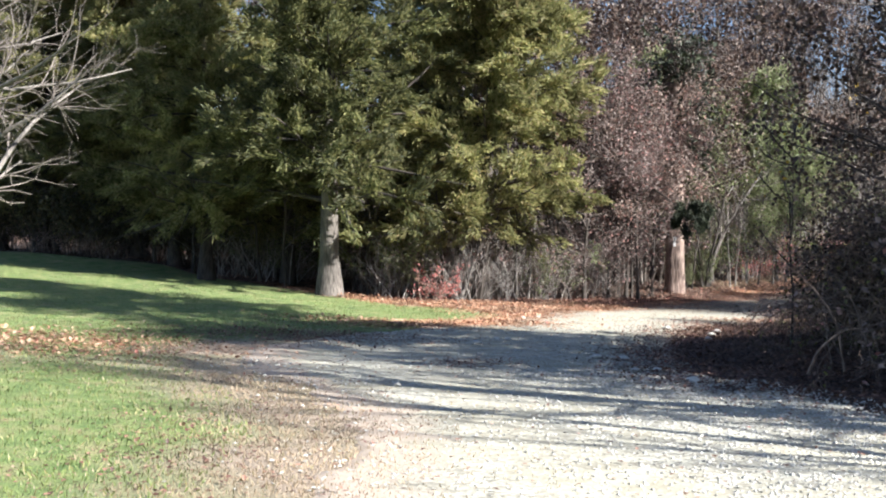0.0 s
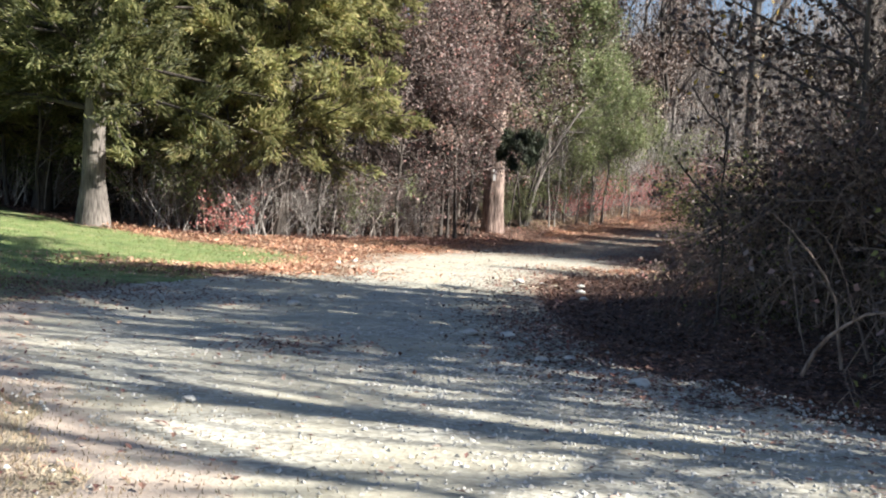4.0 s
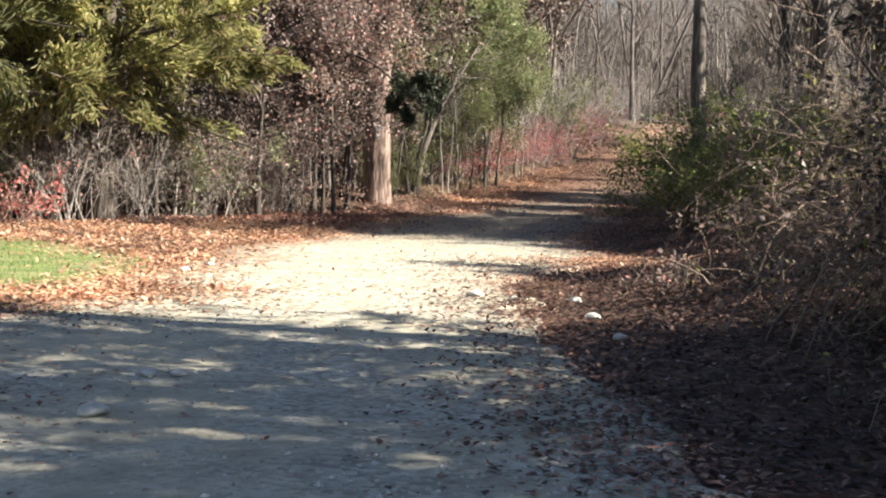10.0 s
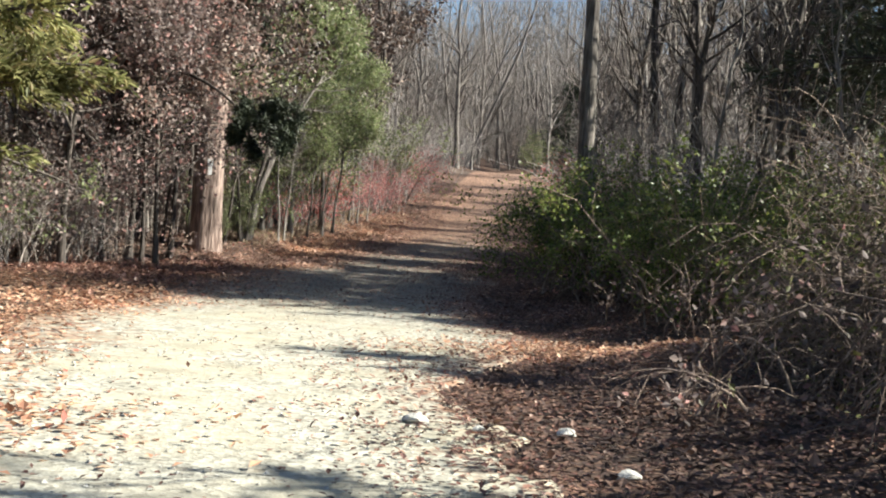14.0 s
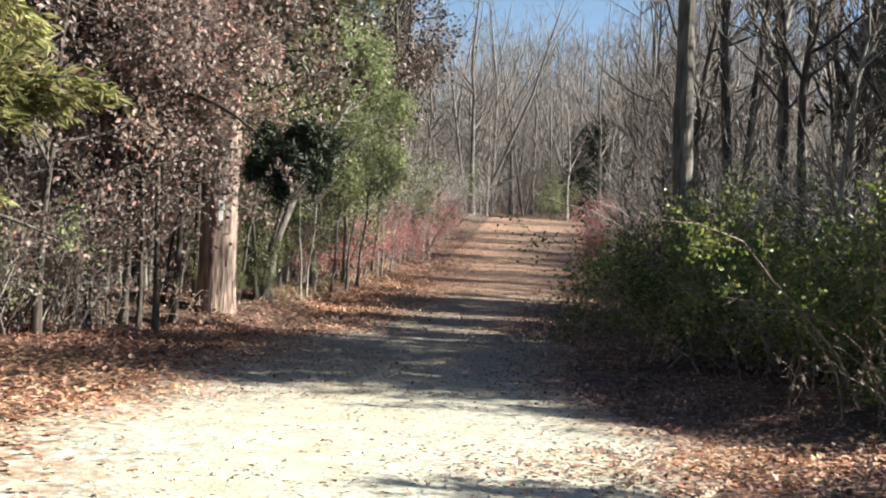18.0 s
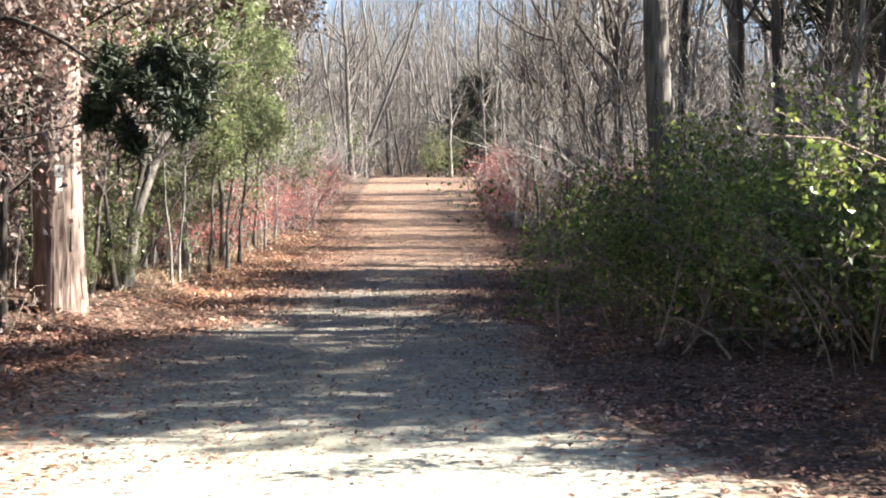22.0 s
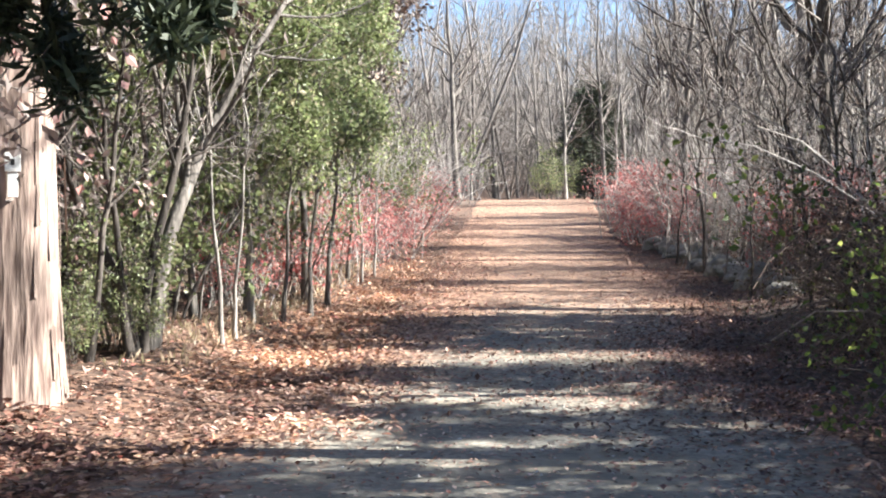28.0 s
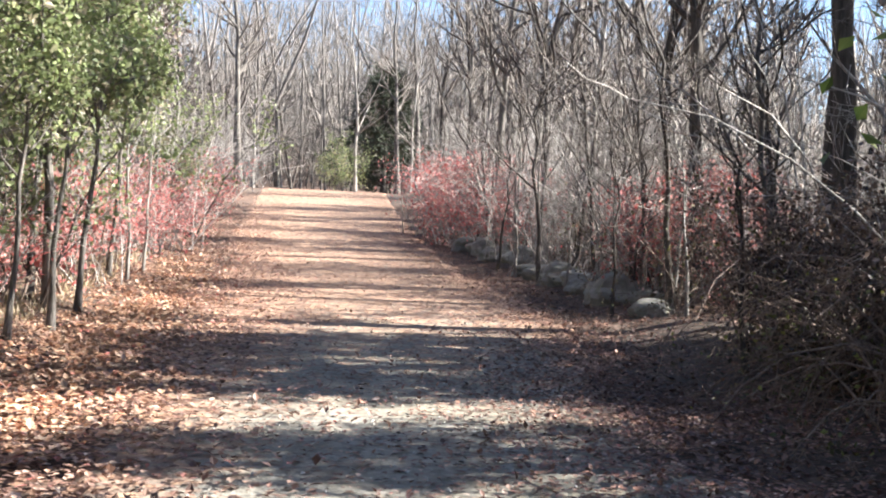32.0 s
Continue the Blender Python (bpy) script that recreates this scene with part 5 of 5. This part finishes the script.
# reddish leaves in the shade and on the lawn
cl = [(-2.6, 20.4, 1.3, 0.9, 2200), (0.45, 16.3, 0.4, 0.35, 200), (-5.6, 15.8, 2.2, 1.6, 1500), (-0.9, 23.9, 1.2, 0.5, 1200), (6.3, 25.4, 0.7, 1.2, 900), (4.3, 16.5, 0.9, 2.5, 2600), (5.8, 21, 1.2, 3.2, 4200), (8.2, 28.4, 1.4, 0.9, 1200), (-1.8, 9.5, 0.7, 2.0, 500), (11.5, 33.5, 1.3, 2.5, 1600), (6.5, 38.5, 1.2, 2.6, 2600), (16, 42.0, 1.6, 2.6, 2000), (10.8, 33.4, 0.7, 1.1, 1800), (12.6, 36.4, 0.7, 1.4, 2000), (14.4, 40.0, 0.7, 1.5, 2000), (16.8, 43.6, 0.8, 1.4, 1600), (10.4, 31.2, 0.9, 0.8, 1300), (6.3, 18.0, 1.5, 3.2, 2600), (5.2, 15.0, 0.6, 2.0, 900), (7.6, 23.6, 1.6, 2.2, 3500), (9.4, 26.6, 1.3, 1.4, 2200)]
fx = np.concatenate([FR.normal(a, c, 2 * m) for a, b, c, d, m in cl])
fy = np.concatenate([FR.normal(b, d, 2 * m) for a, b, c, d, m in cl])
swept = (fx < right_of(fy) - 0.1) & (fx > 2.6) & (fy > 20.5) & (fy < 27) & (FR.uniform(0, 1, len(fx)) < 0.85)
fx, fy = fx[~swept], fy[~swept]
# Below the thickets most leaves take the copy darkened for shade.
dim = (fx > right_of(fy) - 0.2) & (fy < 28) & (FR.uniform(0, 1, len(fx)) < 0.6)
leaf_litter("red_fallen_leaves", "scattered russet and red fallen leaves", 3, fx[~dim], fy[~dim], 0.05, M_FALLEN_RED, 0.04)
leaf_litter("shade_dark_leaves", "leaves below the thickets, coloured dark for the shade", 19, fx[dim], fy[dim], 0.07, M_FALLEN_SHADE, 0.06)
n = 2600
leaf_litter("lawn_leaves", "pinkish-tan leaves scattered over the grass", 13, np.concatenate([FR.normal(-5.4, 1.3, n), FR.normal(-0.2, 1.4, n), FR.normal(1.2, 0.6, n // 4)]), np.concatenate([FR.normal(17.2, 1.0, n), FR.normal(25.3, 0.5, n), FR.normal(25.6, 0.5, n // 4)]), 0.085, M_FALLEN_LIT, 0.05)
n = 1800
leaf_litter("edge_leaves", "pinkish-tan leaves over the pale stones at the lane's edge", 15, FR.normal(8.9, 1.2, n), FR.normal(29.2, 0.45, n), 0.075, M_FALLEN_LIT, 0.05)
n = 2000
fy = FR.uniform(18, 35, n)
leaf_litter("rim_leaves", "russet leaves straggling over the gravel's shaded edge", 16, right_of(fy) - 0.25 + FR.normal(0, 0.55, n), fy, 0.06, M_FALLEN_RED, 0.04)
n = 3200
fy = FR.uniform(24, 42, n)
leaf_litter("drift_fringe", "orange leaves straggling over the gravel's sunny edge", 17, left_of(fy) + 0.25 + FR.normal(0, 0.5, n), fy, 0.08, M_FALLEN_LIT, 0.04)
n = 5200
fy = FR.uniform(13.5, 26, n)
fx = right_of(fy) - 0.45 + FR.normal(0, 0.45, n) - 0.5 * step01((18 - fy) / 3) * FR.uniform(0, 1, n)
open_stone = (fy > 19.5) & (fx < right_of(fy) - 0.15) & (FR.uniform(0, 1, n) < 0.7)
fx, fy = fx[~open_stone], fy[~open_stone]
# Every second leaf takes the shade-darkened copy.
leaf_litter("edge_shade_leaves", "leaves at the gravel's shaded edge, coloured dark for the shade", 22, fx[::2], fy[::2], 0.06, M_FALLEN_SHADE, 0.04)
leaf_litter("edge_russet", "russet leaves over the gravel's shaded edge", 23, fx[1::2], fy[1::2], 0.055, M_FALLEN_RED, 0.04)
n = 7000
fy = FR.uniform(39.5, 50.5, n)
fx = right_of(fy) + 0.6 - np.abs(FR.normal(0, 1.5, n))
# Half of these carry the lane's shade in their dark colour.
leaf_litter("lane_shade_leaves", "leaves over the lane's shaded side, coloured dark for the shade", 24, fx[::2], fy[::2], 0.062, M_FALLEN_SHADE, 0.04)
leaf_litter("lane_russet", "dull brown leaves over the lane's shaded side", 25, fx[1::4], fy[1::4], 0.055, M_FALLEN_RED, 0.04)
# single leaves all over the gravel and grass
n = 2000
fy = FR.uniform(6, 62, n)
fx = left_of(fy) + (right_of(fy) - left_of(fy)) * FR.uniform(0, 1, n)
leaf_litter("stray_leaves", "single brown leaves lying on the gravel", 4, fx, fy, 0.052, M_FALLEN, 0.038)
n = 16000
fy = 33 + 32 * FR.beta(1.0, 1.5, n)
fx = left_of(fy) + (right_of(fy) - left_of(fy)) * FR.beta(0.8, 0.8, n)
leaf_litter("leaf_crumbs", "crumbled brown leaf bits trodden into the lane", 9, fx, fy, 0.038, M_FALLEN, 0.03)
n = 22000
fx, fy = FR.uniform(-18, 26, n), FR.uniform(12, 56, n)
ok = ((fx > right_of(fy)) & (fx < right_of(fy) + 9)) | ((fy > far_lawn(fx)) & (fx < left_of(fy) - 0.2))
# Litter colour is darkened here for the shade under the trees.
leaf_litter("wood_leaves", "brown leaf litter under the trees", 5, fx[ok], fy[ok], 0.1, M_FALLEN_SHADE, 0.05)


def blades(name, label, seed, x, y, tall, mat):
    rng = np.random.default_rng(seed)
    pos = np.stack([x, y, height(x, y) + 0.005], -1)
    axis = rng.normal(0, 0.5, (len(x), 3)) + np.array([0, 0, 1.0])
    ob = new(name, quick_mesh(name, *leaf_quads(rng, pos, tall, 0.09, 0, axis), False))
    ob.data.materials.append(mat)
    tagged(ob, label, "grass", kind="stuff")


n = 70000
fy = 6 + 36 * FR.beta(0.9, 1.6, n)
fx = lawn_edge(fy) - 1.4 - np.abs(FR.uniform(0, 14, n))
blades("grass", "short green grass of the lawn", 6, fx, fy, 0.06, M_GRASS)
n = 16000
fy = FR.uniform(5.5, 14, n)
fx = left_of(fy) - 0.2 + FR.normal(0, 0.75, n)
blades("dry_grass", "dry straw-coloured grass at the gravel's edge", 7, fx, fy, 0.05, M_DRYGRASS)
n = 1800
fy = FR.uniform(44.5, 62, n)
fx = left_of(fy) - 1.6 - np.abs(FR.normal(0, 0.5, n))
blades("verge_grass", "tufts of dry yellow grass below the saplings", 8, fx, fy, 0.13, M_DRYGRASS)

# single chips of the gravel
CHIPS = []
for i in range(5):
    v, f = chip_cloud(np.random.default_rng(200 + i), np.zeros(1), np.zeros(1), np.array([0.028]))
    me = quick_mesh("stone", v - v.mean(0), f, False)
    me.materials.append(M_GRAVELSTONE)
    CHIPS.append(me)
for i in range(300):
    y = RR.uniform(6.5, 18)
    x = RR.uniform(0.4, 4.3) if y < 13 else RR.uniform(-0.5, 3.5)
    ob = new("stone", CHIPS[i % 5])
    ob.parent = road
    ob.matrix_basis = pose(*on_ground(x, y, 0.026), 0, 0, RR.uniform(0, 360))
